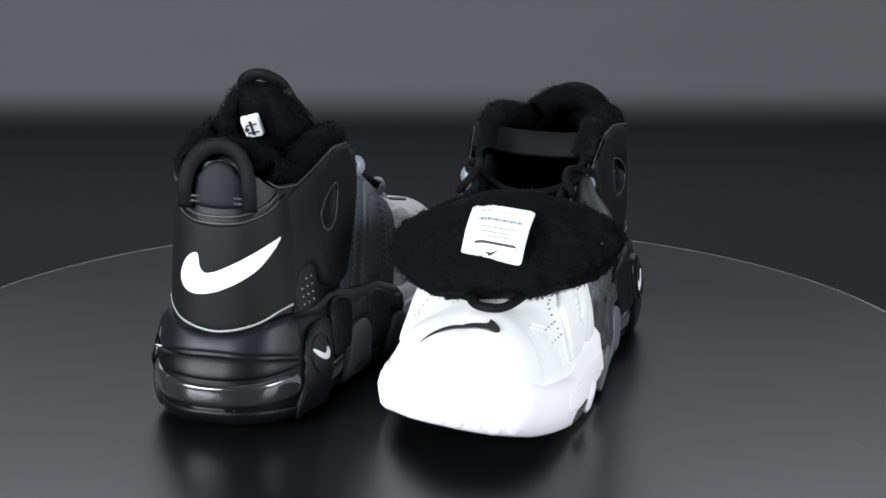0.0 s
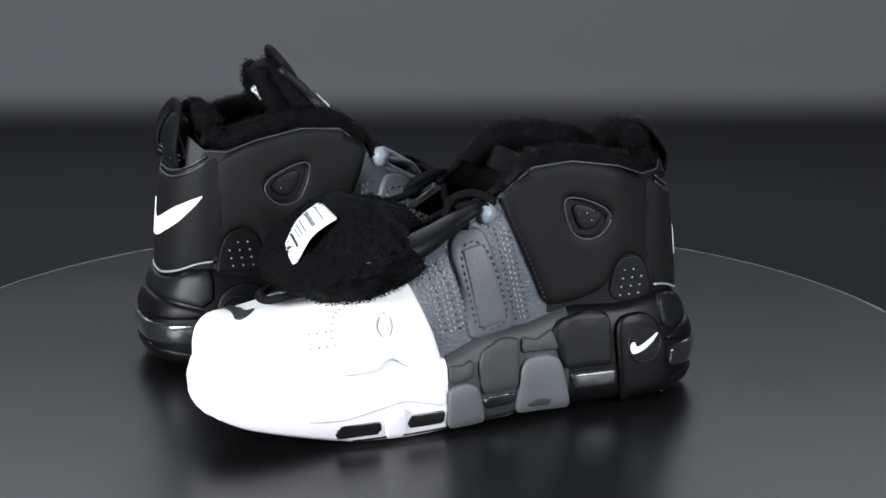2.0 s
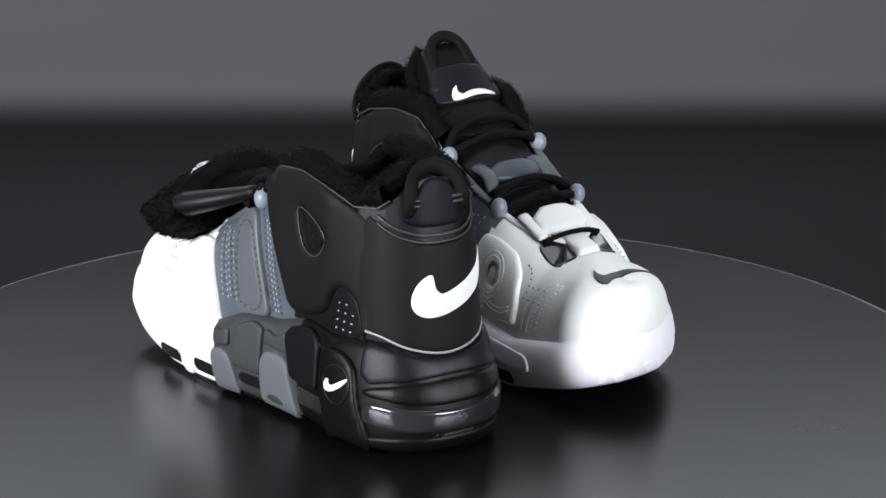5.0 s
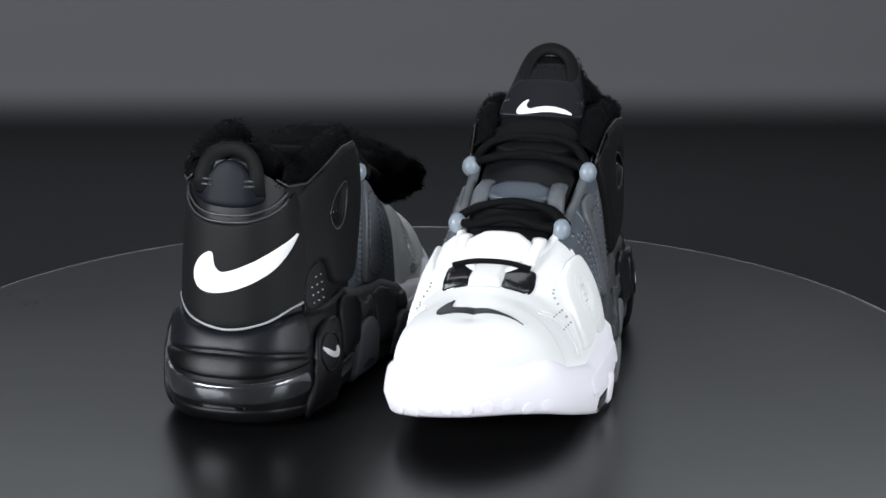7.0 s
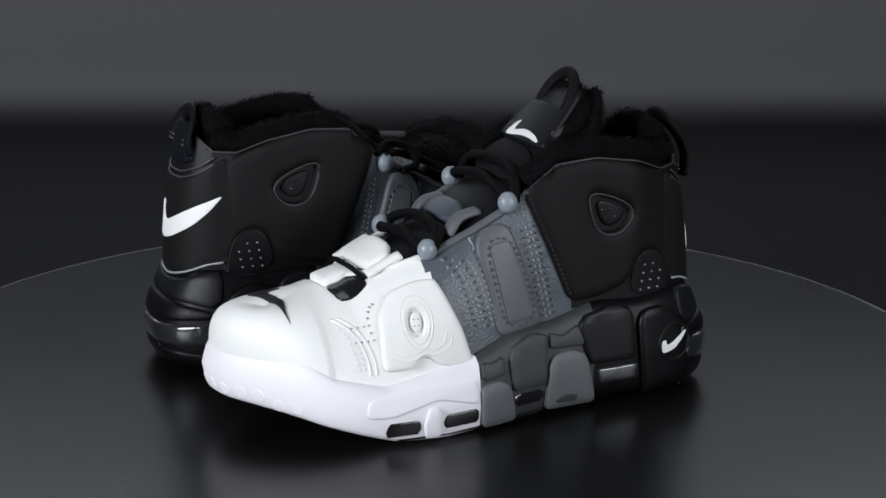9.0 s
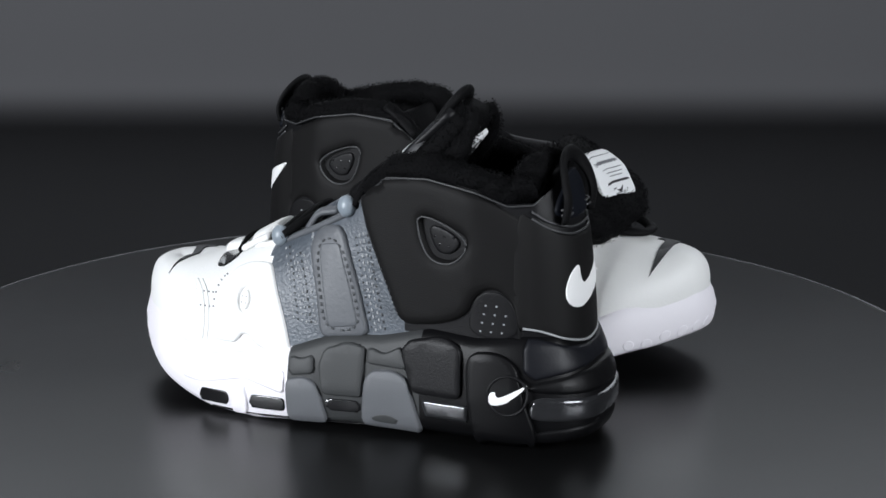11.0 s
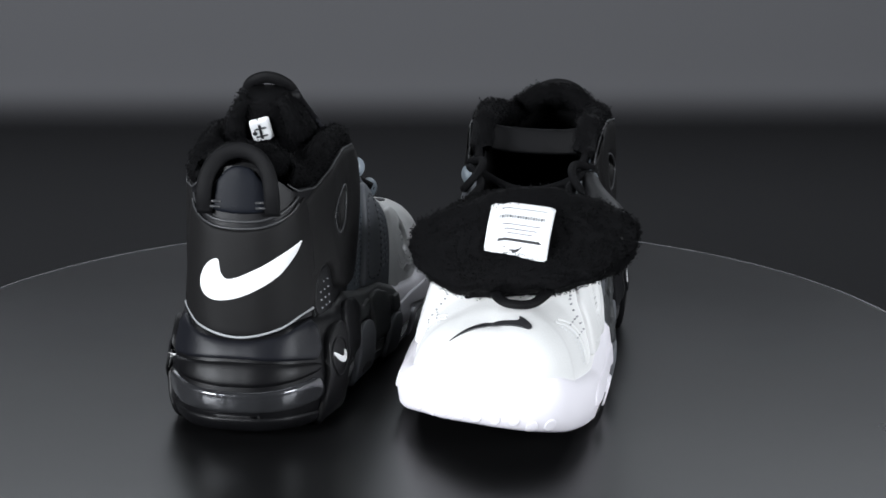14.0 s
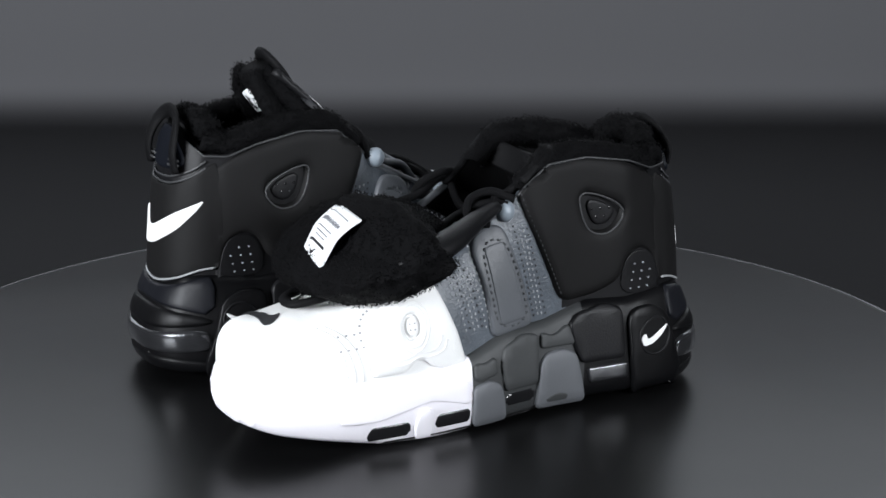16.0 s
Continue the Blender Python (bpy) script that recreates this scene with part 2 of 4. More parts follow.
EDGE = [(-0.004, 0.021, 0, 0.162), (-0.003, 0.0215, 0.0115, 0.160), (0.002, 0.024, 0.0205, 0.153), (0.012, 0.030, 0.0290, 0.146), (0.03, 0.043, 0.036, 0.1455), (0.06, 0.062, 0.041, 0.153), (0.09, 0.092, 0.041, 0.158),
        (0.115, 0.118, 0.040, 0.156), (0.13, 0.133, 0.038, 0.144), (0.145, 0.146, 0.037, 0.130), (0.17, 0.170, 0.035, 0.117), (0.195, 0.195, 0.032, 0.105), (0.215, 0.215, 0.027, 0.098),
        (0.235, 0.235, 0.015, 0.092), (0.25, 0.246, 0, 0.088), (0.28, 0.268, 0, 0.082), (0.295, 0.280, 0, 0.0785), (0.308, 0.288, 0, 0.0762), (0.316, 0.291, 0, 0.0752), (0.3205, 0.292, 0, 0.075)]
NH = 130
half = spline(HALF, NH)
half[:, 1] = np.clip(half[:, 1], 0, None)
half[0, 1] = half[-1, 1] = 0
ring = np.vstack([half, (half * [1, -1])[-2:0:-1]])
NR = len(ring)


def lift_of(x):
    return float(np.interp(x, [0, 0.03, 0.09, 0.15, 0.20, 0.235, 0.27, 0.29, 0.31, 0.329], [0.0055, 0.004, 0.004, 0.003, 0, 0.002, 0.010, 0.0145, 0.020, 0.025]))


def collar(i):
    """The upper's top edge over the point i of the outline."""
    x, y = ring[i]
    e = np.array(EDGE)
    v = [float(np.interp(x, e[:, 0], e[:, k])) for k in (1, 2, 3)]
    return Vector((v[0], v[1] if i < NH else -v[1], v[2]))


def inward(i):
    a, b = ring[i - 1], ring[(i + 1) % NR]
    d = b - a
    n = np.array([d[1], -d[0]]) / (np.linalg.norm(d) + 1e-12)
    return n if ((np.array([0.16, 0]) - ring[i]) @ n) > 0 else -n


def wall(i, v, inset=0.0):
    """A point of the upper: v from 0 at the sole to 1 at the edge."""
    n = inward(i)
    x, y = ring[i]
    bx, by = np.array([x, y]) + n * ((0.006 if x < 0.28 else 0.004) + inset)
    if x < 0.03:
        bx += 0.004
    e = collar(i)
    e = e + Vector((n[0], n[1], 0)) * inset
    b = Vector((bx, by, 0.012 + lift_of(x)))
    front = min(1.0, max(0.0, (x - 0.13) / 0.09))
    k = 0.12 * (1 - front) + 0.0 * front
    c = b.lerp(e, k)
    c.z = e.z * (0.72 + 0.24 * front)
    if x > 0.27:
        c += Vector((-n[0], -n[1], 0)) * (0.011 * (x - 0.27) / 0.05)
        c.z = e.z * (0.96 + 0.15 * min(1.0, (x - 0.27) / 0.04))
    return b * (1 - v) ** 2 + c * (2 * v * (1 - v)) + e * v * v


ROWS = 30
grid = [[wall(i, j / ROWS) for j in range(ROWS + 1)] for i in range(NR)]
upper_verts = [p for col in grid for p in col]
upper_quads = [(i * (ROWS + 1) + j, ((i + 1) % NR) * (ROWS + 1) + j, ((i + 1) % NR) * (ROWS + 1) + j + 1, i * (ROWS + 1) + j + 1) for i in range(NR) for j in range(ROWS)]
UPPER = bvhtree.BVHTree.FromPolygons(upper_verts, upper_quads)


def sole_top(x):
    return float(np.interp(x, [-0.004, 0.01, 0.035, 0.06, 0.09, 0.12, 0.15, 0.18, 0.24, 0.28, 0.30, 0.32, 0.329], [0.063, 0.070, 0.068, 0.065, 0.067, 0.059, 0.057, 0.046, 0.035, 0.040, 0.050, 0.054, 0.055]))


def sole_profile(i):
    """The midsole's outer profile over the outline point i, from the ground upwards."""
    x, y = ring[i]
    n, z0, zt = inward(i), lift_of(x), sole_top(x)
    heel = max(0.0, 1 - x / 0.05)
    bulge = 0.001 + 0.001 * heel
    out = []
    for off, z in ((0.012, 0.0), (0.003, 0.0008), (0.0005, 0.004), (-bulge, 0.012), (-bulge - 0.001, 0.45 * zt), (-bulge * 0.6, 0.7 * zt), (0.001, 0.9 * zt), (0.0045, 0.985 * zt), (0.011, zt)):
        if x > 0.28:
            off += (x - 0.28) / 0.04 * 0.004 * max(0.0, z / zt - 0.6) / 0.4
        off += heel * 0.016 * max(0.0, z / zt - 0.4)
        out.append(Vector((x + n[0] * off, y + n[1] * off, z + z0 * (1 - z / zt * 0.8))))
    return out


sole_grid = [sole_profile(i) for i in range(NR)]
NP = len(sole_grid[0])
sole_verts = [p for col in sole_grid for p in col]
SOLE = bvhtree.BVHTree.FromPolygons(sole_verts, [(i * NP + j, ((i + 1) % NR) * NP + j, ((i + 1) % NR) * NP + j + 1, i * NP + j + 1) for i in range(NR) for j in range(NP - 1)])


def hit(tree, o, d):
    p, n, _, _ = tree.ray_cast(o, d, 1.0)
    if p is None:
        p, n, _, _ = tree.find_nearest(o + d * 0.1)
    n = n if n.dot(d) < 0 else -n
    return p, n


def on_side(tree, side, slope=0.0, y0=0.05):
    """Seen from the side: x along the shoe, z up; slope tips the view down from above."""
    d = Vector((0, -side, -slope)).normalized()
    return lambda a, b: hit(tree, Vector((a, side * y0, b)) - d * 0.12, d)


def on_heel(tree):
    """Wrapped round the heel: a is the angle from the back, b the height."""
    def f(a, b):
        a = a / 0.05
        d = Vector((math.cos(a), -math.sin(a), 0))
        return hit(tree, Vector((0.05, 0, b)) - d * 0.3, d)
    return f


def on_toe(tree):
    def f(a, b):
        a = a / 0.06
        d = Vector((-math.cos(a), -math.sin(a), 0))
        return hit(tree, Vector((0.265, 0, b)) - d * 0.3, d)
    return f


def on_top(tree):
    d = Vector((-0.25, 0, -1)).normalized()
    return lambda a, b: hit(tree, Vector((a, b, 0.08)) - d * 0.2, d)


def stitches(name, path, project, parent, mat=STITCH, gap=0.0042, long=0.0022, wide=0.0006, lift=0.0012):
    """A row of short threads along a line on a surface."""
    verts, faces = [], []
    path = np.array(path, float)
    s = np.concatenate([[0], np.cumsum(np.linalg.norm(np.diff(path, axis=0), axis=1))])
    for g in np.arange(gap / 2, s[-1], gap):
        ends = []
        for q in (g - long / 2, g + long / 2):
            a, b = np.interp(q, s, path[:, 0]), np.interp(q, s, path[:, 1])
            ends.append(project(a, b))
        (p, n), (q, m) = ends
        d = (q - p).normalized()
        w = d.cross(n).normalized() * wide
        mid = (p + q) / 2
        k = len(verts)
        verts += [p - w + n * 0.0002, p + w + n * 0.0002, q + w + m * 0.0002, q - w + m * 0.0002, mid - w * 0.7 + n * lift, mid + w * 0.7 + n * lift]
        faces += [(k, k + 1, k + 5, k + 4), (k + 4, k + 5, k + 2, k + 3), (k, k + 4, k + 3), (k + 1, k + 2, k + 5)]
    return part(name, verts, faces, mat, parent)


def on_pad(project, h):
    """The same surface, raised by h."""
    def f(a, b):
        p, n = project(a, b)
        return p + n * h, n
    return f


def build_shoe(label, tongue_up):
    shoe = tagged(new("shoe"), label, "shoe", "pair of shoes on the turntable")
    rng = random.Random(5 if tongue_up else 9)
    MEDIAL[0] = -1.0 if tongue_up else 1.0

    # upper in three colours; the joints lie under the side panels
    def zone(p):
        if p.x > 0.186 + (p.z - 0.04) * 0.25:
            return 0
        return 1 if p.x > 0.106 + (p.z - 0.068) * 0.40 else 2
    for z, (name, mat) in enumerate((("toe_box", WHITE_LEATHER), ("quarter", GREY_TUMBLED), ("heel_counter", BLACK_LEATHER))):
        faces = [f for f in upper_quads if zone(sum((upper_verts[i] for i in f), Vector()) / 4) == z]
        used = sorted({i for f in faces for i in f})
        at = {i: k for k, i in enumerate(used)}
        part(name, [upper_verts[i] for i in used], [tuple(at[i] for i in f) for f in faces], mat, shoe)

    # inner lining and footbed
    inner = [[wall(i, v, 0.007) for v in (1.0, 0.85, 0.6, 0.35, 0.12)] for i in range(NR)]
    verts = [p for col in inner for p in col]
    faces = [(i * 5 + j, i * 5 + j + 1, ((i + 1) % NR) * 5 + j + 1, ((i + 1) % NR) * 5 + j) for i in range(NR) for j in range(4) if ring[i][0] < 0.24]
    faces.append(tuple(i * 5 + 4 for i in range(NR)))
    part("lining", verts, faces, LINING, shoe)

    # midsole in three colours: the toe and heel pieces run round, the middle has two sides
    def sole_strip(name, idx, mat):
        vs = [p for i in idx for p in sole_grid[i % NR]]
        part(name, vs, [(k * NP + j, k * NP + j + 1, (k + 1) * NP + j + 1, (k + 1) * NP + j) for k in range(len(idx) - 1) for j in range(NP - 1)], mat, shoe)
    toe_from = min(i for i in range(NH) if half[i][0] >= 0.177)
    mid_from = min(i for i in range(NH) if half[i][0] >= 0.0915)
    sole_strip("toe_midsole", range(toe_from, NR - toe_from + 1), WHITE_FOAM)
    sole_strip("heel_midsole", range(NR - mid_from, NR + mid_from + 1), BLACK_FOAM)
    sole_strip("middle_midsole", range(mid_from, toe_from + 1), GREY_FOAM)
    sole_strip("middle_midsole", range(NR - toe_from, NR - mid_from + 1), GREY_FOAM)
    part("outsole", [Vector((x + inward(i)[0] * 0.008, y + inward(i)[1] * 0.008, 0.001 + lift_of(x))) for i, (x, y) in enumerate(ring)], [tuple(range(NR))], BLACK_FOAM, shoe)

    heel_s, heel_u, toe_s = on_heel(SOLE), on_heel(UPPER), on_toe(SOLE)
    # heel: cushion window, foam rolls and the printed band
    pad("heel_air_window", [(-0.054, 0.018), (0.054, 0.018), (0.056, 0.027), (0.052, 0.036), (0.03, 0.0335), (0, 0.0315), (-0.03, 0.0335), (-0.052, 0.036), (-0.056, 0.027)], AIR_FILM, shoe, heel_s, 0.002, 0.006, rounding=2, label="glossy clear air cushion at the heel")
    pad("heel_foam_lower", [(-0.056, 0.0375), (-0.03, 0.0348), (0, 0.033), (0.03, 0.0348), (0.056, 0.0375), (0.056, 0.0420), (0.03, 0.0466), (0, 0.0482), (-0.03, 0.0466), (-0.056, 0.0420)], BLACK_FOAM, shoe, heel_s, 0.0018, 0.005, rounding=1)
    pad("heel_foam_upper", [(-0.058, 0.0428), (-0.03, 0.0476), (0, 0.0492), (0.03, 0.0476), (0.058, 0.0428), (0.058, 0.068), (0.045, 0.067), (0.025, 0.061), (0, 0.0585), (-0.025, 0.061), (-0.045, 0.067), (-0.058, 0.068)], SHINY_LEATHER, shoe, heel_s, 0.0014, 0.004, rounding=1)
    pad("heel_rand", [(-0.06, 0.004), (0.06, 0.004), (0.06, 0.015), (-0.06, 0.015)], BLACK_FOAM, shoe, heel_s, 0.0012, 0.003, rounding=1)
    band = [(-0.066, 0.072), (-0.045, 0.071), (-0.025, 0.0645), (0, 0.0605), (0.025, 0.0645), (0.045, 0.071), (0.066, 0.072), (0.066, 0.144), (0.045, 0.134), (0.025, 0.126), (0, 0.124), (-0.025, 0.126), (-0.045, 0.134), (-0.066, 0.144)]
    pad("heel_band", band, BLACK_NUBUCK, shoe, heel_u, 0.0018, 0.002, rounding=1, fade=lambda a, b: min(1.0, max(0.05, (0.0665 - abs(a)) / 0.016)))
    low = spline([(-0.058, 0.0735), (-0.045, 0.0715), (-0.025, 0.065), (0, 0.061), (0.025, 0.065), (0.045, 0.0715), (0.058, 0.0735)], 40)
    tube("heel_piping", [heel_u(a, b)[0] + heel_u(a, b)[1] * 0.0018 for a, b in low], 0.0008, PALE_PIPING, shoe, "thin pale grey piping", 6)
    for dz in (0.1265, 0.1305):
        line = spline([(-0.052, dz + 0.011), (-0.04, dz + 0.005), (-0.02, dz), (0, dz - 0.001), (0.02, dz), (0.04, dz + 0.005), (0.052, dz + 0.011)], 40)
        tube("heel_seam", [heel_u(a, b)[0] + heel_u(a, b)[1] * 0.0012 for a, b in line], 0.0008, PIPING, shoe, "", 6)
    pad("heel_tab", [(-0.034, 0.1385), (-0.02, 0.1345), (0, 0.1335), (0.02, 0.1345), (0.034, 0.1385), (0.030, 0.146), (0.021, 0.153), (0.012, 0.1605), (0, 0.1625), (-0.012, 0.1605), (-0.021, 0.153), (-0.030, 0.146)], TAB_LEATHER, shoe, heel_u, 0.0016, 0.003, rounding=1)
    pad("heel_mark", [((0.0285 if tongue_up else 0.026) - (0.026 + a) * (1.08 if tongue_up else 1.15), b) for a, b in tick(0.0085, 0.0965, 0.069, 0, 1, 0.75)], WHITE_PRINT, shoe, heel_u, 0.0006, 0.0008, rounding=0.003, lift=0.0021, label="white printed tick mark")

    # pull loop at the heel
    arch = [(0.0150, 0.0205, 0.134), (0.0135, 0.0205, 0.146), (0.0165, 0.018, 0.158), (0.0205, 0.011, 0.167), (0.022, 0, 0.1705), (0.0205, -0.011, 0.167), (0.0165, -0.018, 0.158), (0.0135, -0.0205, 0.146), (0.0150, -0.0205, 0.134)]
    if not tongue_up:
        arch = [(x + 0.004, y * 0.86, 0.1670 - (0.1705 - z) * 0.70) for x, y, z in arch]
    tube("pull_loop", spline(arch, 40), 0.0048, WEBBING, shoe, "black webbing pull loop", 12, 0.42, up=(1, 0, 0))
    for y in (0.0195, -0.0195):
        for z in ((0.1375, 0.1405) if tongue_up else (0.1465, 0.1495)):
            tack = [heel_u(a * 1.1, z) for a in (y - 0.006, y, y + 0.006)]
            tube("bar_tack", [p + n * h for (p, n), h in zip(tack, (0.002, 0.0042, 0.002))], 0.0008, PIPING, shoe, "", 6)

    # toe: bumper studs
    for k in range(-4, 5):
        a = k * 0.0125
        pad("toe_stud", ellipse(a, 0.029 if abs(k) < 3 else 0.0245, 0.0042, 0.0042, 14), WHITE_FOAM, shoe, toe_s, 0.0003, 0.0012, rounding=0, step=0.003, lift=0.0001)
    top = on_top(UPPER)
    swept = arched_tick([(0.298, 0.0317), (0.291, 0.020), (0.2843, 0.0099), (0.2816, 0.0), (0.2826, -0.009), (0.2826, -0.0128)], [(0.2826, -0.0128), (0.2785, -0.0140), (0.2725, -0.0130)],
                        [(0.2725, -0.0130), (0.280, -0.0190), (0.2880, -0.0215), (0.2925, -0.0184), (0.2897, -0.0106), (0.2882, 0.0), (0.2898, 0.0099), (0.2932, 0.020), (0.298, 0.0317)])
    if tongue_up:
        swept = [(x, -y * MEDIAL[0]) for x, y in swept]
    else:
        swept = arched_tick([(0.3055, -0.027), (0.2985, -0.014), (0.2925, -0.002), (0.2900, 0.008), (0.2890, 0.0135)], [(0.2890, 0.0135), (0.2865, 0.0150), (0.2820, 0.0140)],
                            [(0.2820, 0.0140), (0.2855, 0.0195), (0.2910, 0.0240), (0.2950, 0.0225), (0.2958, 0.014), (0.2978, 0.004), (0.3015, -0.009), (0.3055, -0.027)])
    pad("toe_mark", swept, INK, shoe, top, 0.0004, 0.0005, rounding=0.0008, step=0.0012, label="black printed tick mark")
    # side panels, both sides
    for side in (1, -1):
        su, ss, st = on_side(UPPER, side), on_side(SOLE, side), on_side(UPPER, side, 0.5)
        pad("ankle_panel", [(0.109, 0.0675), (0.120, 0.094), (0.1345, 0.128), (0.139, 0.144), (0.131, 0.1535), (0.118, 0.1575), (0.094, 0.1585), (0.070, 0.1545), (0.050, 0.146), (0.036, 0.137), (0.027, 0.128), (0.026, 0.10), (0.026, 0.074), (0.035, 0.074), (0.041, 0.090), (0.051, 0.096), (0.061, 0.092), (0.067, 0.077), (0.085, 0.070)],
            BLACK_NUBUCK, shoe, su, 0.0046, 0.0060, holes=[[(0.096, 0.137), (0.064, 0.1245), (0.074, 0.110), (0.088, 0.111), (0.094, 0.122)]], rounding=0.009, label="puffy black nubuck side panel", fade=lambda a, b: min(1.0, max(0.06, (a - 0.036) / 0.030)))
        pad("panel_window", [(0.093, 0.1335), (0.068, 0.1235), (0.076, 0.113), (0.087, 0.114)], BLACK_LEATHER, shoe, su, 0.001, 0.002, rounding=2, label="perforated black window")
        rim = np.vstack([chaikin([(0.098, 0.139), (0.062, 0.1245), (0.073, 0.108), (0.089, 0.109), (0.096, 0.122)], 3)])
        tube("window_rim", [su(a, b)[0] + su(a, b)[1] * 0.0040 for a, b in rim], 0.0006, PIPING, shoe, "", 6, loop=True)
        for a, b in ((0.078, 0.119), (0.084, 0.119), (0.081, 0.124), (0.087, 0.124), (0.075, 0.124)):
            pad("perforation", ellipse(a, b, 0.0009, 0.0009, 8), DARK_VOID, shoe, su, 0.0003, 0.0006, rounding=0, lift=0.0015, step=0.002)
        pad("vent_patch", [(0.034, 0.066), (0.066, 0.066), (0.064, 0.086), (0.057, 0.094), (0.045, 0.094), (0.038, 0.086)], BLACK_LEATHER, shoe, su, 0.0004, 0.001, rounding=2)
        for r in range(4):
            for c in range(3 if r < 3 else 2):
                pad("vent_dot", ellipse(0.058 - c * 0.0065 - r * 0.001, 0.070 + r * 0.0052, 0.0010, 0.0006, 8), STITCH, shoe, su, 0.0003, 0.0006, rounding=0, lift=0.0012, step=0.002)
        pad("middle_strap", [(0.160, 0.054), (0.129, 0.058), (0.136, 0.085), (0.147, 0.117), (0.152, 0.1225), (0.166, 0.1185), (0.1715, 0.108), (0.164, 0.08)], GREY_LEATHER, shoe, su, 0.0028, 0.0022, rounding=0.006, label="smooth grey leather strap")
        inner_strap = [(0.1545, 0.061), (0.1355, 0.064), (0.141, 0.085), (0.150, 0.112), (0.1635, 0.109), (0.159, 0.082)]
        pad("strap_inlay", inner_strap, GREY_LEATHER, shoe, su, 0.0008, 0.001, rounding=0.003, lift=0.0031)
        loop = np.vstack([chaikin([(0.1565, 0.059), (0.1335, 0.062), (0.139, 0.085), (0.149, 0.1145), (0.1655, 0.111), (0.161, 0.082)], 2)] * 1)
        stitches("strap_stitching", np.vstack([loop, loop[:1]]), on_pad(su, 0.0035), shoe, STRAP_STITCH)
        for n, dx in enumerate([-0.0125, -0.0096, -0.0067, -0.0038, 0.0290, 0.0319, 0.0348, 0.0377, 0.0406, 0.0435, 0.0464]):
            g = rng.uniform(0, 0.002)
            stitches("fleck_stitching", [(0.1275 + dx + 0.004, 0.060 + g), (0.136 + dx + 0.002, 0.088 + g), (0.145 + dx, 0.120 if dx < 0.03 else 0.104)], on_pad(su, 0.0002), shoe, STITCH if n % 3 else DARK_STITCH, rng.uniform(0.0036, 0.0046), rng.uniform(0.0012, 0.0019), 0.00048, 0.0006)
        front = spline([(0.1095, 0.0735), (0.1180, 0.094), (0.1315, 0.127), (0.1355, 0.142), (0.130, 0.1495), (0.117, 0.1540), (0.094, 0.1550), (0.072, 0.1510)], 60)
        stitches("panel_stitching", front, on_pad(su, 0.0034), shoe, DARK_STITCH, 0.0034, 0.0019, 0.0004, 0.0005)
        pad("forefoot_panel", [(0.178, 0.0385), (0.1845, 0.062), (0.193, 0.084), (0.198, 0.0975), (0.213, 0.0965), (0.228, 0.091), (0.237, 0.078), (0.2405, 0.055), (0.240, 0.041), (0.220, 0.041), (0.217, 0.0435), (0.2145, 0.0475), (0.208, 0.0475), (0.204, 0.0435), (0.198, 0.0405)],
            WHITE_LEATHER, shoe, st, 0.0028, 0.003, holes=[ellipse(0.2145, 0.070, 0.0050, 0.0085)], rounding=0.004, label="white leather side panel")
        pad("panel_button", ellipse(0.2145, 0.070, 0.0040, 0.0070), WHITE_LEATHER, shoe, st, 0.0015, 0.0015, rounding=0)

        def ridge(name, pts, h=0.0028, r=0.0008, n=28, loop=False):
            path = np.array(pts) if loop else spline(pts, n)
            tube(name, [st(a, b)[0] + st(a, b)[1] * h for a, b in path], r, WHITE_LEATHER, shoe, "", 6, loop=loop)
        for k in (1.55, 1.95):
            ridge("badge_ring", ellipse(0.2145, 0.070, 0.0052 * k, 0.0086 * k, 32), loop=True)
        for d in (0.0, 0.0032):
            ridge("panel_ripple", [(0.196 - d, 0.062 - d), (0.199 - d, 0.0555 - d), (0.205, 0.0525 - d), (0.212, 0.0535 - d), (0.219, 0.0505 - d), (0.228, 0.0500 - d), (0.235, 0.053 - d)])
        for d in (0.0, 0.0046):
            ridge("toe_seam", [(0.2450 + d, 0.040), (0.2455 + d, 0.050), (0.2485 + d, 0.062), (0.2545 + d, 0.073), (0.2620 + d, 0.0805)], -0.0002, 0.0010)
        for k in range(7):
            a = -0.5 + 0.32 * k
            pad("perforation", ellipse(0.2285 + 0.0075 * math.cos(a) + 0.008, 0.070 + 0.016 * math.sin(a), 0.0007, 0.0007, 8), PERFORATION, shoe, st, 0.0002, 0.0004, rounding=0, lift=0.0008, step=0.002)
        for k in range(4):
            pad("perforation", ellipse(0.2145 + (k % 2 - 0.5) * 0.003, 0.068 + k // 2 * 0.004, 0.0006, 0.0006, 8), PERFORATION, shoe, st, 0.0002, 0.0004, rounding=0, lift=0.002, step=0.002)
        for k in range(6):
            pad("perforation", ellipse(0.247 + 0.0045 * (k % 3), 0.062 + 0.010 * (k // 3), 0.0007, 0.0007, 8), PERFORATION, shoe, st, 0.0002, 0.0004, rounding=0, lift=0.0006, step=0.002)
        for x in (0.2535, 0.2575):
            stitches("toe_stitching", [(x, 0.043), (x + 0.001, 0.055), (x + 0.004, 0.068), (x + 0.010, 0.078)], on_pad(st, 0.0001), shoe, LABEL, 0.0036, 0.002, 0.0005, 0.0008)

        # midsole pieces
        pad("toe_window", [(0.2465, 0.0065), (0.2185, 0.0065), (0.2195, 0.0155), (0.2435, 0.0155)], DARK_VOID, shoe, ss, 0.0002, 0.002, rounding=0.003)
        pad("toe_window", [(0.204, 0.0075), (0.179, 0.0075), (0.179, 0.0165), (0.202, 0.0165)], DARK_VOID, shoe, ss, 0.0002, 0.002, rounding=0.003)
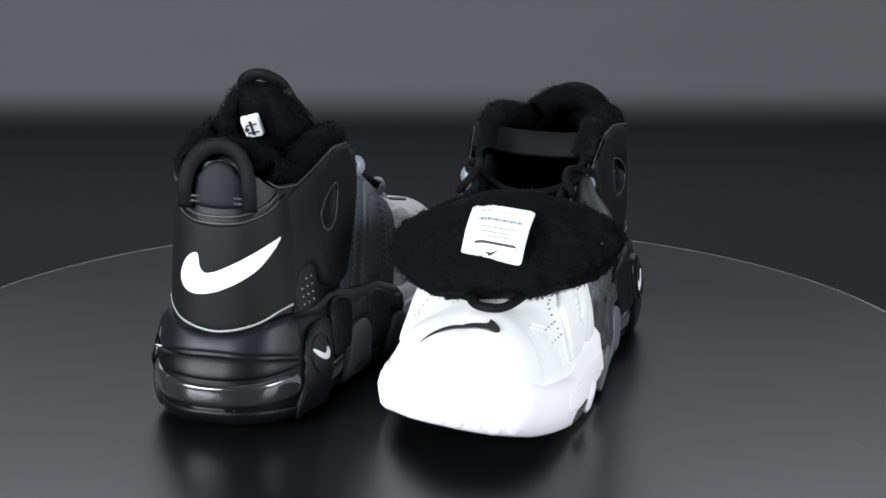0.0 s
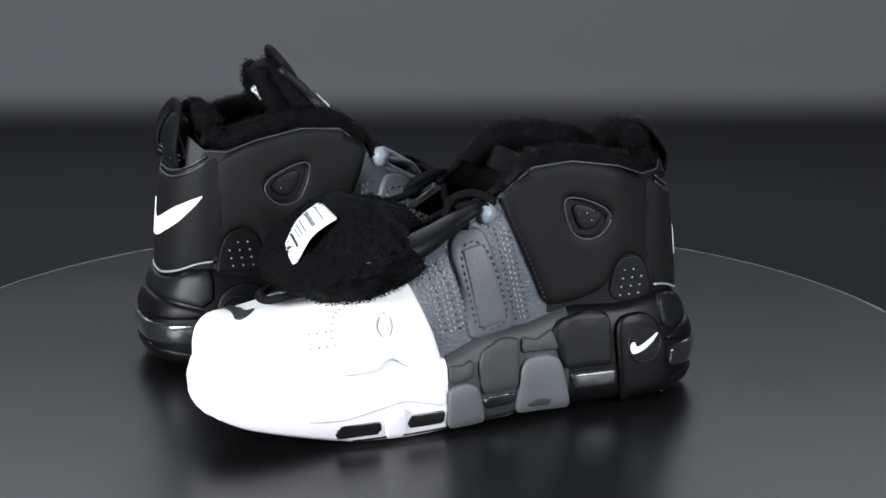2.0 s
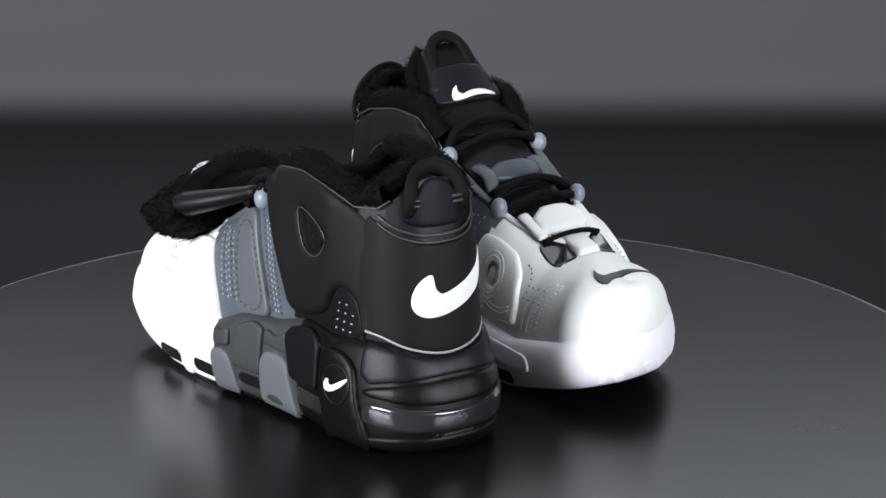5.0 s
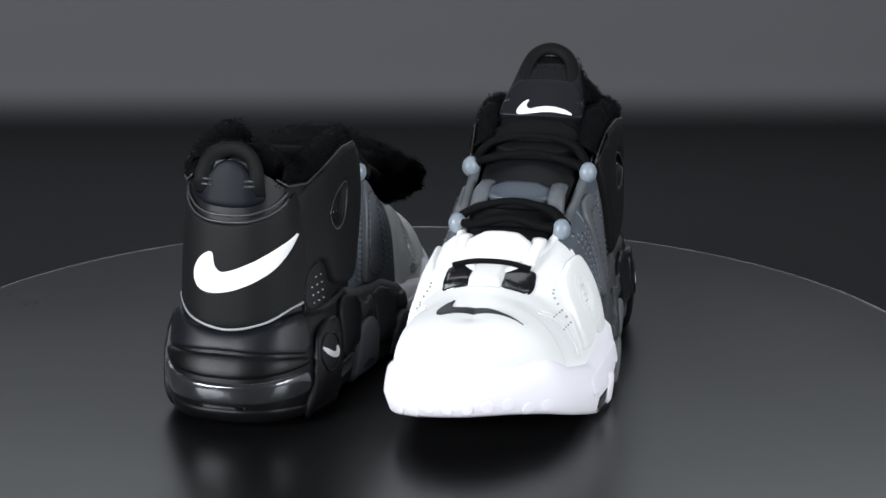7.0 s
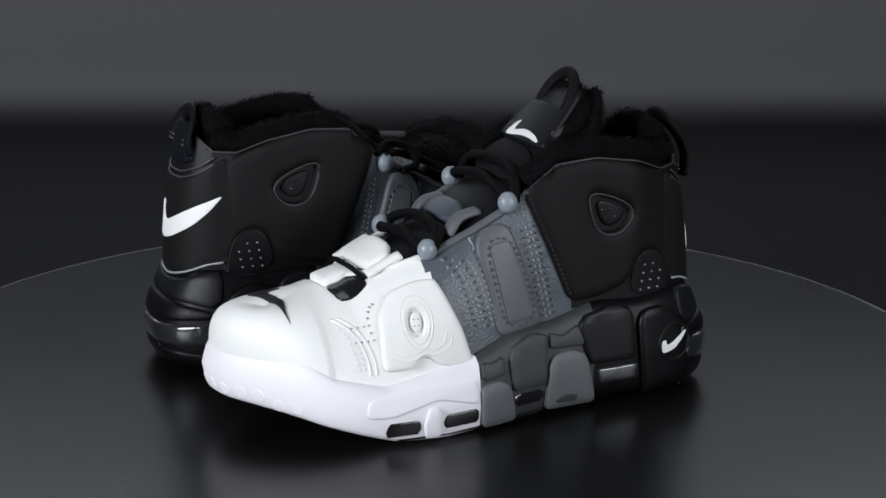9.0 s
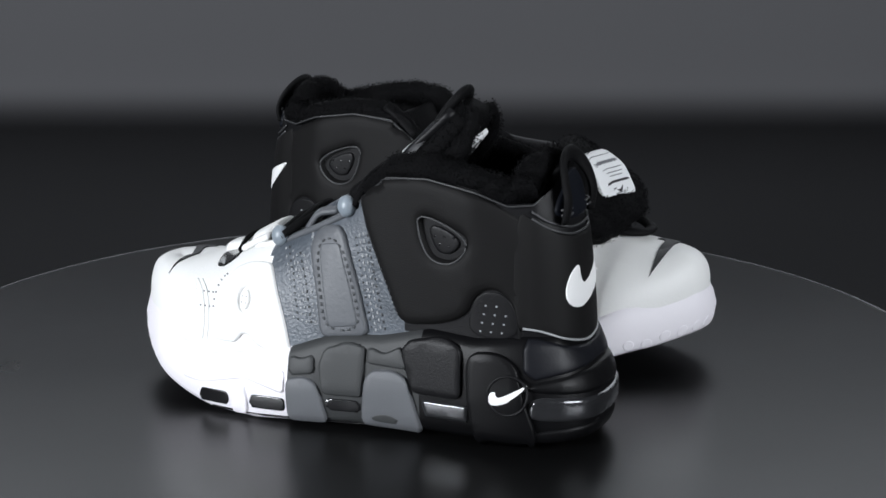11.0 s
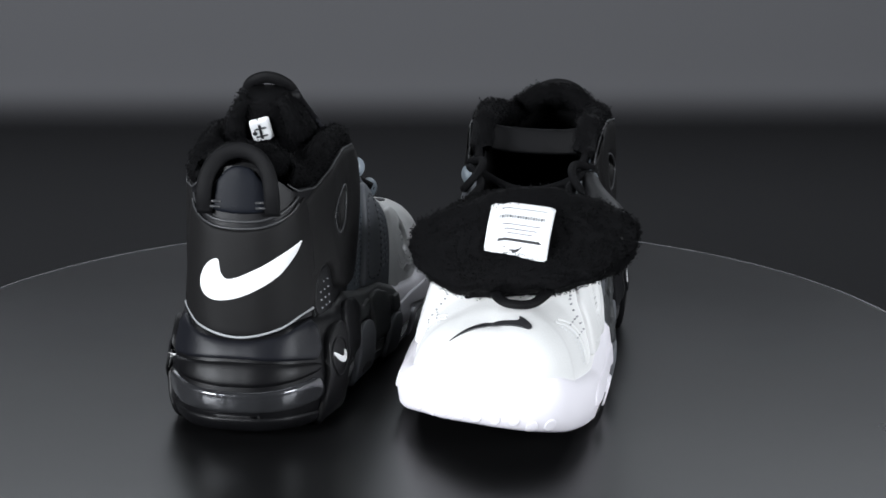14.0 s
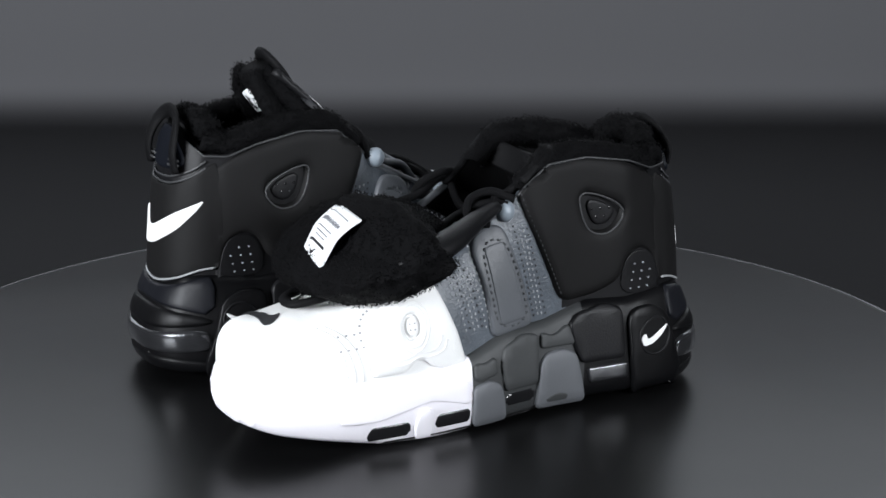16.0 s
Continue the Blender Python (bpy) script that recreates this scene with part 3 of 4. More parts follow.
        pad("toe_pillar", [(0.216, 0.003), (0.205, 0.003), (0.2045, 0.012), (0.206, 0.022), (0.214, 0.022), (0.2175, 0.012)], WHITE_FOAM, shoe, ss, 0.0014, 0.0014, rounding=0.003)
        pad("toe_sidewall", [(0.262, 0.020), (0.240, 0.0185), (0.206, 0.0255), (0.179, 0.019), (0.1795, 0.034), (0.21, 0.034), (0.258, 0.030)], WHITE_FOAM, shoe, ss, 0.0007, 0.0020, rounding=0.004)
        pad("pillar", [(0.1775, 0.004), (0.152, 0.004), (0.155, 0.018), (0.158, 0.028), (0.166, 0.032), (0.178, 0.029)], GREY_PALE_FOAM, shoe, ss, 0.0024, 0.0014, rounding=0.004, label="pale grey foam pillar")
        pad("pillar", [(0.131, 0.006), (0.092, 0.004), (0.097, 0.022), (0.101, 0.037), (0.110, 0.041), (0.124, 0.040), (0.1285, 0.034), (0.130, 0.018)], GREY_PALE_FOAM, shoe, ss, 0.0028, 0.0014, rounding=0.004, label="pale grey foam pillar")
        pad("pillar_groove", [(0.126, 0.009), (0.104, 0.008), (0.108, 0.0125), (0.115, 0.0145), (0.122, 0.013)], GREY_FOAM, shoe, ss, 0.0006, 0.001, rounding=1, lift=0.0030)
        pad("middle_window", [(0.153, 0.0115), (0.131, 0.0115), (0.131, 0.0195), (0.1535, 0.0195)], DARK_VOID, shoe, ss, 0.0002, 0.002, rounding=0.002)
        pad("middle_block", [(0.155, 0.022), (0.130, 0.022), (0.129, 0.040), (0.1285, 0.053), (0.140, 0.0545), (0.154, 0.050), (0.1575, 0.040)], GREY_FOAM, shoe, ss, 0.0021, 0.0014, rounding=0.003)
        pad("middle_block", [(0.1275, 0.043), (0.100, 0.042), (0.106, 0.056), (0.117, 0.050), (0.127, 0.054)], GREY_FOAM, shoe, ss, 0.002, 0.0014, rounding=0.003)
        pad("middle_block", [(0.1765, 0.031), (0.160, 0.034), (0.161, 0.046), (0.169, 0.042), (0.1765, 0.044)], GREY_FOAM, shoe, ss, 0.002, 0.0014, rounding=0.003)
        pad("side_air_window", [(0.0905, 0.0145), (0.062, 0.0145), (0.062, 0.0255), (0.0935, 0.0255)], AIR_FILM, shoe, ss, 0.001, 0.004, rounding=0.002, label="glossy clear air cushion")
        pad("heel_block", [(0.098, 0.029), (0.066, 0.029), (0.067, 0.060), (0.080, 0.0645), (0.101, 0.060), (0.1065, 0.054)], BLACK_LEATHER, shoe, ss, 0.0028, 0.0014, rounding=0.005)
        pad("heel_pillar", [(0.058, 0.003), (0.024, 0.003), (0.022, 0.014), (0.028, 0.032), (0.034, 0.053), (0.045, 0.060), (0.060, 0.059), (0.064, 0.052), (0.0625, 0.030), (0.060, 0.016)], BLACK_FOAM, shoe, ss, 0.0035, 0.0014, rounding=0.006)
        mx, mz = (-0.0070, -0.0045) if tongue_up and side == 1 else (0.0, 0.0)
        tube("medallion_ring", [ss(a, b)[0] + ss(a, b)[1] * 0.0040 for a, b in ellipse(0.045 + mx, 0.040 + mz, 0.0112, 0.0112, 32)], 0.0009, BLACK_LEATHER, shoe, "", 6, loop=True)
        pad("side_mark", [(a, b) for a, b in tick(0.0455 + mx, 0.039 + mz, 0.0205, 0.05, -1, 0.8)], WHITE_PRINT, shoe, ss, 0.0004, 0.0004, rounding=0.0004, step=0.0009, lift=0.0041, label="small white tick mark")

        # eyelets, eyestay and cords
        for x in ((0.145, 0.196) if tongue_up else (0.145,)):
            i = min(range(NH), key=lambda k: abs(collar(k).x - x))
            e = collar(i)
            c = Vector((e.x + (0.002 if tongue_up else 0.0), side * (e.y + (0.0012 if tongue_up else 0.0022)), e.z + (0.0035 if tongue_up else -0.001)))
            vs, fs = [], []
            for r in range(9):
                for k in range(14):
                    th, ph = math.pi * r / 8, 2 * math.pi * k / 14
                    vs.append(c + Vector((0.0060 * math.sin(th) * math.cos(ph), side * 0.0055 * math.cos(th), 0.0068 * math.sin(th) * math.sin(ph))))
            fs = [(r * 14 + k, r * 14 + (k + 1) % 14, (r + 1) * 14 + (k + 1) % 14, (r + 1) * 14 + k) for r in range(8) for k in range(14)]
            part("eyelet_bead", vs, fs, PLASTIC, shoe, "blue-grey plastic lace bead")
        path = [collar(i) for i in range(NH) if 0.142 < collar(i).x < 0.2]
        tube("eyestay", [Vector((p.x, side * (p.y - 0.001), p.z)) for p in path], 0.0034, GREY_LEATHER, shoe, "", 8, 0.7)
        path = [collar(i) for i in range(NH) if 0.195 < collar(i).x < 0.2455]
        tube("vamp_edge", [Vector((p.x, side * (p.y - 0.001), p.z)) for p in path], 0.0028, WHITE_LEATHER, shoe, "", 8, 0.8)
        path = [collar(i) for i in range(NH) if 0.026 < collar(i).x < 0.14]
        tube("collar_piping", [Vector((p.x, side * (p.y + 0.0034), p.z - 0.0006)) for p in path], 0.0006, PIPING, shoe, "thin pale grey piping", 6)

    # fur along the collar
    verts, faces = [], []
    order = [collar(i) for i in range(NH - 1, 0, -1) if collar(i).x < 0.138] + [Vector((collar(i).x, -collar(i).y, collar(i).z)) for i in range(NH) if collar(i).x < 0.138]
    sides = 14
    for k, p in enumerate(order):
        d = (order[min(k + 1, len(order) - 1)] - order[max(k - 1, 0)]).normalized()
        out = Vector((p.x - 0.075, p.y * 1.6, 0)).normalized()
        c = p - out * 0.0062 + Vector((0, 0, (0.0035 if tongue_up else 0.0005) + 0.005 * math.exp(-((p.x - 0.030) / 0.014) ** 2)))
        r0 = 0.0078 + 0.0018 * noise.noise(p * 60)
        if p.x < 0.03:
            r0 *= 0.92
            c.x += 0.008
            c.z -= 0.004 * max(0.0, 1 - abs(p.y) / 0.02)
        b = out.cross(d).normalized()
        b = b if b.z > 0 else -b
        for j in range(sides):
            w = 2 * math.pi * j / sides
            n = out * math.cos(w) + b * math.sin(w)
            q = c + n * r0 * (1 + 0.22 * noise.noise((c + n * 0.01) * 190) + 0.20 * noise.noise((c + n * 0.02) * 85))
            verts.append(q)
    spots = []
    for k in range(len(order) - 1):
        for j in range(sides):
            a, b = k * sides + j, k * sides + (j + 1) % sides
            faces.append((a, b, b + sides, a + sides))
            mid = (verts[a] + verts[b + sides]) / 2
            cc = sum((verts[k * sides + m] for m in range(sides)), Vector()) / sides
            spots.append((mid, (mid - cc).normalized()))
            spots.append((verts[a].copy(), (verts[a] - cc).normalized()))
    tufts(spots, 0.0011, rng, verts, faces)
    part("fur_collar", verts, faces, FUR, shoe, "shaggy black fur lining")
    build_tongue(shoe, tongue_up, rng)
    return shoe


def sheet(path, widths, thick, bow, name, mat, parent, label="", nv=17, centre=0.0):
    """A padded strip: along path (x, z), across y with a rounded section that bows down at its sides."""
    p = np.array(path)
    verts, faces, spots = [], [], []
    n = len(p)
    for i in range(n):
        d = p[min(i + 1, n - 1)] - p[max(i - 1, 0)]
        d = d / np.linalg.norm(d)
        nx, nz = -d[1], d[0]
        if nz < 0 and abs(nz) > abs(nx):
            nx, nz = -nx, -nz
        for j in range(2 * nv):
            a = 2 * math.pi * j / (2 * nv)
            y = math.copysign(abs(math.cos(a)) ** 0.7, math.cos(a)) * widths[i]
            h = math.copysign(abs(math.sin(a)) ** 0.6, math.sin(a)) * thick - bow * (y / 0.03) ** 2
            verts.append(Vector((p[i][0] + nx * h, y + centre, p[i][1] + nz * h)))
    m = 2 * nv
    for i in range(n - 1):
        for j in range(m):
            faces.append((i * m + j, i * m + (j + 1) % m, (i + 1) * m + (j + 1) % m, (i + 1) * m + j))
    faces += [tuple(range(m))[::-1], tuple(range((n - 1) * m, n * m))]
    return part(name, verts, faces, mat, parent, label), verts


def lace(name, pts, shoe, r=0.0026, n=40):
    return tube(name, spline(pts, n), r, LACE, shoe, "", 8)


def build_tongue(shoe, up, rng):
    if up:
        path = spline([(0.238, 0.086), (0.205, 0.100), (0.170, 0.119), (0.142, 0.138), (0.119, 0.158), (0.101, 0.176), (0.091, 0.187), (0.087, 0.192)], 40)
        widths = [0.024 + 0.006 * min(1, i / 15) - 0.011 * max(0, (i - 27) / 12) ** 1.3 for i in range(40)]
        sheet(path, widths, 0.004, 0.004, "tongue", BLACK_LEATHER, shoe)
        back = spline([(0.128, 0.138), (0.108, 0.157), (0.092, 0.174), (0.083, 0.187), (0.080, 0.193)], 16)
        _, vs = sheet(back, [0.028, 0.028, 0.028, 0.028, 0.0278, 0.0275, 0.027, 0.0265, 0.0258, 0.025, 0.024, 0.0228, 0.0212, 0.019, 0.016, 0.011], 0.0098, 0.003, "tongue_fleece", FUR, shoe, "black fur tongue lining")
        v, f = [], []
        tufts([(p, (p - Vector((0.103, p.y * 0.7, 0.163))).normalized()) for p in vs], 0.0014, rng, v, f)
        part("tongue_fur", v, f, FUR, shoe)
        # the tongue's sides curl inwards as thick rolls of fur
        for s in (1, -1):
            v, f = [], []
            path_in = spline([(0.106, s * 0.024, 0.140), (0.093, s * 0.0225, 0.156), (0.082, s * 0.0195, 0.171), (0.0765, s * 0.0155, 0.183), (0.077, s * 0.010, 0.191)], 30)
            sides = 12
            for k, q in enumerate(path_in):
                d = Vector(path_in[min(k + 1, 29)] - path_in[max(k - 1, 0)]).normalized()
                e1 = d.cross(Vector((0, 1, 0))).normalized()
                e2 = e1.cross(d)
                r0 = (0.0068 - 0.002 * (k / 29) ** 2) * (1 + 0.25 * noise.noise(Vector(q) * 90))
                v += [Vector(q) + (e1 * math.cos(w) + e2 * math.sin(w)) * r0 * (1 + 0.2 * noise.noise((Vector(q) + e1 * math.cos(w) * 0.01 + e2 * math.sin(w) * 0.01) * 180)) for w in (2 * math.pi * j / sides for j in range(sides))]
            f = [(k * sides + j, k * sides + (j + 1) % sides, (k + 1) * sides + (j + 1) % sides, (k + 1) * sides + j) for k in range(29) for j in range(sides)]
            f += [tuple(range(sides))[::-1], tuple(range(29 * sides, 30 * sides))]
            tufts([(p.copy(), (p - Vector(path_in[i // sides])).normalized()) for i, p in enumerate(list(v))], 0.0013, rng, v, f)
            part("fur_roll", v, f, FUR, shoe, "curled black fur edge of the tongue")
        # badge, band and loop
        def face(a, b):
            k = np.interp(b, np.linspace(0, 1, 40), np.arange(40))
            i = int(min(38, k))
            q = path[i] + (path[i + 1] - path[i]) * (k - i)
            d = path[i + 1] - path[i]
            n = Vector((d[1], 0, -d[0])).normalized()
            n = n if n.z > 0 or n.x > 0 else -n
            return Vector((q[0], a, q[1])) + n * (0.004 - 0.0045 * (a / 0.03) ** 2), n
        L = 0.178
        def facem(a, b):
            return face(a, b / L)
        pad("tongue_badge", [(-0.0285, 0.134), (0.0285, 0.134), (0.0275, 0.143), (0.0255, 0.152), (0.022, 0.159), (0.017, 0.163), (-0.017, 0.163), (-0.022, 0.159), (-0.0255, 0.152), (-0.0275, 0.143)], SHINY_LEATHER, shoe, facem, 0.0014, 0.0015, rounding=1, lift=0.0022)
        swept = arched_tick([(0.0227, 0.1366), (0.0183, 0.1395), (0.0117, 0.1412), (0.005, 0.1417), (-0.0017, 0.1406), (-0.0067, 0.1391)], [(-0.0067, 0.1391), (-0.0093, 0.1411), (-0.009, 0.1449), (-0.0073, 0.1474)],
                            [(-0.0073, 0.1474), (-0.0123, 0.1444), (-0.0153, 0.1393), (-0.0157, 0.1355), (-0.011, 0.1352), (-0.005, 0.1356), (0.0033, 0.1371), (0.0117, 0.1374), (0.0183, 0.1368), (0.0227, 0.1366)])
        pad("tongue_mark", swept, WHITE_PRINT, shoe, facem, 0.0004, 0.0005, rounding=0.0008, step=0.0012, lift=0.0038, label="white printed tick mark")
        pad("tongue_band", [(-0.030, 0.107), (0.030, 0.107), (0.030, 0.133), (-0.030, 0.133)], WEBBING, shoe, facem, 0.002, 0.002, rounding=1)
        pad("tongue_insert", [(-0.021, 0.064), (0.021, 0.064), (0.021, 0.082), (-0.021, 0.082)], TONGUE_INSERT, shoe, facem, 0.004, 0.004, rounding=1, label="blue-grey tongue insert")
        for s in (1, -1):
            tube("lace_guide", spline([face(s * 0.025, 0.34)[0], face(s * 0.024, 0.40)[0] + Vector((0.002, 0, 0.004)), face(s * 0.023, 0.47)[0]], 12), 0.0055, GREY_LEATHER, shoe, "grey leather lace guide", 8, 0.5)
            tube("vamp_guide", spline([(0.233, s * 0.021, 0.093), (0.222, s * 0.022, 0.099), (0.211, s * 0.023, 0.104)], 12), 0.0050, WHITE_LEATHER, shoe, "white leather lace guide", 8, 0.5)
            tube("collar_strap", spline([(0.116, s * 0.034, 0.160), (0.124, s * 0.033, 0.154), (0.133, s * 0.032, 0.146)], 10), 0.0055, WEBBING, shoe, "", 8, 0.4)
        pad("vamp_flap", [(-0.021, 0.024), (0.021, 0.024), (0.020, 0.003), (-0.020, 0.003)], WHITE_LEATHER, shoe, lambda a, b: (Vector((0.236 - b, a, 0.0945 + b * 0.55 - 7 * a * a)), Vector((0.4, 0, 0.9))), 0.003, 0.004, rounding=1)
        tube("pull_loop", spline([(0.101, 0.0155, 0.178), (0.095, 0.0150, 0.189), (0.089, 0.0105, 0.198), (0.087, 0, 0.202), (0.089, -0.0105, 0.198), (0.095, -0.0150, 0.189), (0.101, -0.0155, 0.178)], 30), 0.0042, WEBBING, shoe, "black webbing pull loop", 10, 0.6, up=(1, 0, 0.4))
        tag = pad("size_label", [(-0.0065, -0.009), (0.0065, -0.008), (0.007, 0.010), (-0.006, 0.010)], LABEL, shoe, lambda a, b: (Vector((0.0810 - (b - 0.4 * a) * 0.62, a + 0.003, 0.1700 + (b - 0.4 * a) * 0.78)), Vector((-0.75, 0, -0.66))), 0.001, 0.001, rounding=0, label="white fabric size label")
        inner_face = lambda a, b: (Vector((0.0810 - (b - 0.4 * a) * 0.62, a + 0.003, 0.1700 + (b - 0.4 * a) * 0.78)), Vector((-0.75, 0, -0.66)))
        for x0, x1, z0, z1 in ((-0.0005, 0.0010, -0.0080, 0.0090), (-0.0058, 0.006, 0.0030, 0.0042), (-0.0058, 0.006, -0.0040, -0.0028), (0.0025, 0.0058, -0.0022, 0.0024)):
            pad("print_bar", [(x0, z0), (x1, z0), (x1, z1), (x0, z1)], INK, tag, inner_face, 0.0002, 0.0002, rounding=0, lift=0.0019, step=0.004)
        # laces crossing from bead to bead
        for x, z, lifty in ((0.149, 0.141, 0.0035), (0.139, 0.150, 0.0035)):
            for s in (1, -1):
                lace("lace", [(0.145, s * 0.039, 0.132), (x, s * 0.026, z - 0.001), (x - 0.002, 0, z + lifty * (0.6 + 0.3 * s)), (x + 0.002 * s, -s * 0.026, z - 0.001), (0.143, -s * 0.039, 0.134)], shoe)
        for x, z in ((0.200, 0.1095), (0.187, 0.1175)):
            for s in (1, -1):
                lace("lace", [(0.196, s * 0.036, 0.108), (x, s * 0.022, z), (x - 0.001, 0, z + 0.0025 + 0.0015 * s), (x + 0.003 * s, -s * 0.022, z), (0.194, -s * 0.036, 0.110)], shoe)
        lace("lace", [(0.236, -0.024, 0.092), (0.238, -0.012, 0.0955), (0.239, 0, 0.0965), (0.238, 0.012, 0.0955), (0.236, 0.024, 0.092)], shoe, 0.0017)
        pad("vamp_bridge", [(0.227, -0.0098), (0.227, 0.0098), (0.2565, 0.0100), (0.2565, -0.0100)], WHITE_LEATHER, shoe, lambda a, b: (Vector((a, b, 0.0925 - 0.26 * (a - 0.235) - 5 * b * b)), Vector((0.25, 0, 0.97))), 0.0026, 0.004, rounding=0.002)
        for s in (1, -1):
            pad("vamp_opening", [(0.232, s * 0.0085), (0.232, s * 0.0275), (0.243, s * 0.0285), (0.2545, s * 0.0265), (0.2545, s * 0.010)], DARK_VOID, shoe, on_top(UPPER), 0.0004, 0.002, rounding=0.003, label="dark lace opening")
        return
    # tongue folded forward over the toe: its furry inside faces up
    path = spline([(0.164, 0.106), (0.180, 0.116), (0.200, 0.124), (0.218, 0.124)], 18)
    _, strip = sheet(path, [0.024 + 0.024 * (i / 17) ** 1.5 for i in range(18)], 0.0075, 0.001, "tongue", FUR, shoe, centre=0.005)
    ey, ed, en = Vector((0, 1, 0)), Vector((0.584, 0, -0.812)), Vector((0.812, 0, 0.584))
    c = Vector((0.242, 0.0085, 0.1086))
    verts, faces = [], []
    nu, nw = 110, 56
    for i in range(nu):
        for j in range(nw):
            th, ph = 2 * math.pi * i / nu, math.pi * (j + 0.5) / nw
            a, b, h = math.sin(ph) * math.cos(th), math.sin(ph) * math.sin(th), math.cos(ph)
            a, b = math.copysign(abs(a) ** 0.8, a), math.copysign(abs(b) ** 0.8, b)
            down = ed.lerp(Vector((0.93, 0, -0.37)), 0.85 * a * a)
            q = c + ey * (0.070 * a - 0.0015) + down * ((0.0315 if b > 0 else 0.038) * b * (1 - 0.12 * a * a)) + en * ((0.012 if h > 0 else 0.027) * math.copysign(abs(h) ** 0.7, h) - 0.003 * a * a + 0.011 * max(b, 0.0) * (1 - a * a))
            q += Vector((-0.015 * a - 0.005 * a * a, 0, 0.005 * a * a))
            k = 1 + 0.08 * noise.noise(q * 60) + 0.05 * noise.noise(q * 150) + 0.025 * noise.noise(q * 380)
            verts.append(c + (q - c) * k)
    faces = [(i * nw + j, ((i + 1) % nu) * nw + j, ((i + 1) % nu) * nw + j + 1, i * nw + j + 1) for i in range(nu) for j in range(nw - 1)]
    faces += [tuple(i * nw for i in range(nu)), tuple(i * nw + nw - 1 for i in range(nu))[::-1]]
    spots = []
    for p in list(verts):
        n = (p - c)
        n = Vector((n.x, n.y * 0.3, n.z)) + en * (n.dot(en)) * 6
        spots.append((p, n.normalized()))
    tufts(spots[::2], 0.0010, rng, verts, faces)
    tufts([(p, Vector((-0.3, p.y * 8, 1)).normalized()) for p in strip for _ in range(3)], 0.0016, rng, verts, faces)
    part("tongue_fleece", verts, faces, FUR, shoe, "folded tongue with black fur inside")
    tilt = radians(4)
    smooth = lambda a, b: (c + ey * (a * math.cos(tilt) + b * math.sin(tilt)) + ed * (-b * math.cos(tilt) + a * math.sin(tilt)) + ed * -0.0065 + en * (0.0164 - 0.0065 * (max(0.0, b) / 0.0175) ** 1.5 - 0.0025 * (max(0.0, -b) / 0.0185) ** 1.5), en)
    tag = pad("size_label", [(-0.0215, -0.0185), (0.018, -0.0185), (0.018, 0.0175), (-0.0215, 0.0175)], LABEL, shoe, smooth, 0.0012, 0.0012, rounding=0, label="white fabric size label with fine print")
    for k in range(18):
        x, w = -0.0145 + k * 0.0016, (0.0005, 0.0009, 0.0007)[k * 7 % 3]
        pad("print_bar", [(x, 0.0042), (x + w, 0.0042), (x + w, 0.0088), (x, 0.0088)], PALE_INK, tag, smooth, 0.0002, 0.0002, rounding=0, lift=0.0021, step=0.004)
    for y, w, h, m in ((0.0125, 0.030, 0.0007, PALE_INK), (0.0010, 0.026, 0.0008, PALE_INK), (-0.0020, 0.022, 0.0008, PALE_INK), (-0.0045, 0.018, 0.0008, PALE_INK), (-0.0085, 0.030, 0.0016, INK)):
        pad("print_bar", [(-w / 2, y - h / 2), (w / 2, y - h / 2), (w / 2, y + h / 2), (-w / 2, y + h / 2)], m, tag, smooth, 0.0003, 0.0004, rounding=0, lift=0.0021, step=0.004)
    pad("print_mark", [(a, b) for a, b in tick(-0.001, -0.0145, 0.008, 0)], INK, tag, smooth, 0.0003, 0.0004, rounding=0, lift=0.0021, step=0.003)
    # pull loop of the folded tongue on the toe
    tube("pull_loop", spline([(0.252, -0.006, 0.090), (0.264, -0.005, 0.088), (0.275, 0.002, 0.085), (0.278, 0.010, 0.0845), (0.275, 0.020, 0.085), (0.264, 0.026, 0.088), (0.252, 0.027, 0.090)], 30), 0.0036, WEBBING, shoe, "black webbing pull loop", 10, 0.7)
    pad("vamp_opening", [(0.232, -0.0085), (0.232, -0.0275), (0.243, -0.0285), (0.2545, -0.025), (0.2545, -0.010)], DARK_VOID, shoe, on_top(UPPER), 0.0004, 0.002, rounding=2, label="dark lace opening")
    # elastic strap across the open throat
    tube("elastic_strap", spline([(0.118, 0.037, 0.150), (0.112, 0.02, 0.146), (0.110, 0, 0.145), (0.112, -0.02, 0.146), (0.118, -0.037, 0.150)], 24), 0.0085, WEBBING, shoe, "black elastic strap", 10, 0.16, up=(0.9, 0, 0.35))
    for s in (1, -1):
        tube("collar_strap", spline([(0.112, s * 0.036, 0.163), (0.122, s * 0.036, 0.156), (0.133, s * 0.036, 0.145)], 10), 0.0055, WEBBING, shoe, "", 8, 0.5)
        lace("lace", [(0.128, s * 0.036, 0.150), (0.140, s * 0.034, 0.140), (0.150, s * 0.031, 0.134), (0.146, s * 0.042, 0.131)], shoe)
        lace("lace", [(0.145, s * 0.041, 0.133), (0.156, s * 0.034, 0.134), (0.172, s * 0.028, 0.128), (0.19, s * 0.034, 0.121), (0.208, s * 0.036, 0.113)], shoe)
        lace("lace", [(0.140, s * 0.040, 0.136), (0.152, s * 0.030, 0.140), (0.166, s * 0.030, 0.136), (0.170, s * 0.038, 0.126), (0.158, s * 0.041, 0.123)], shoe)
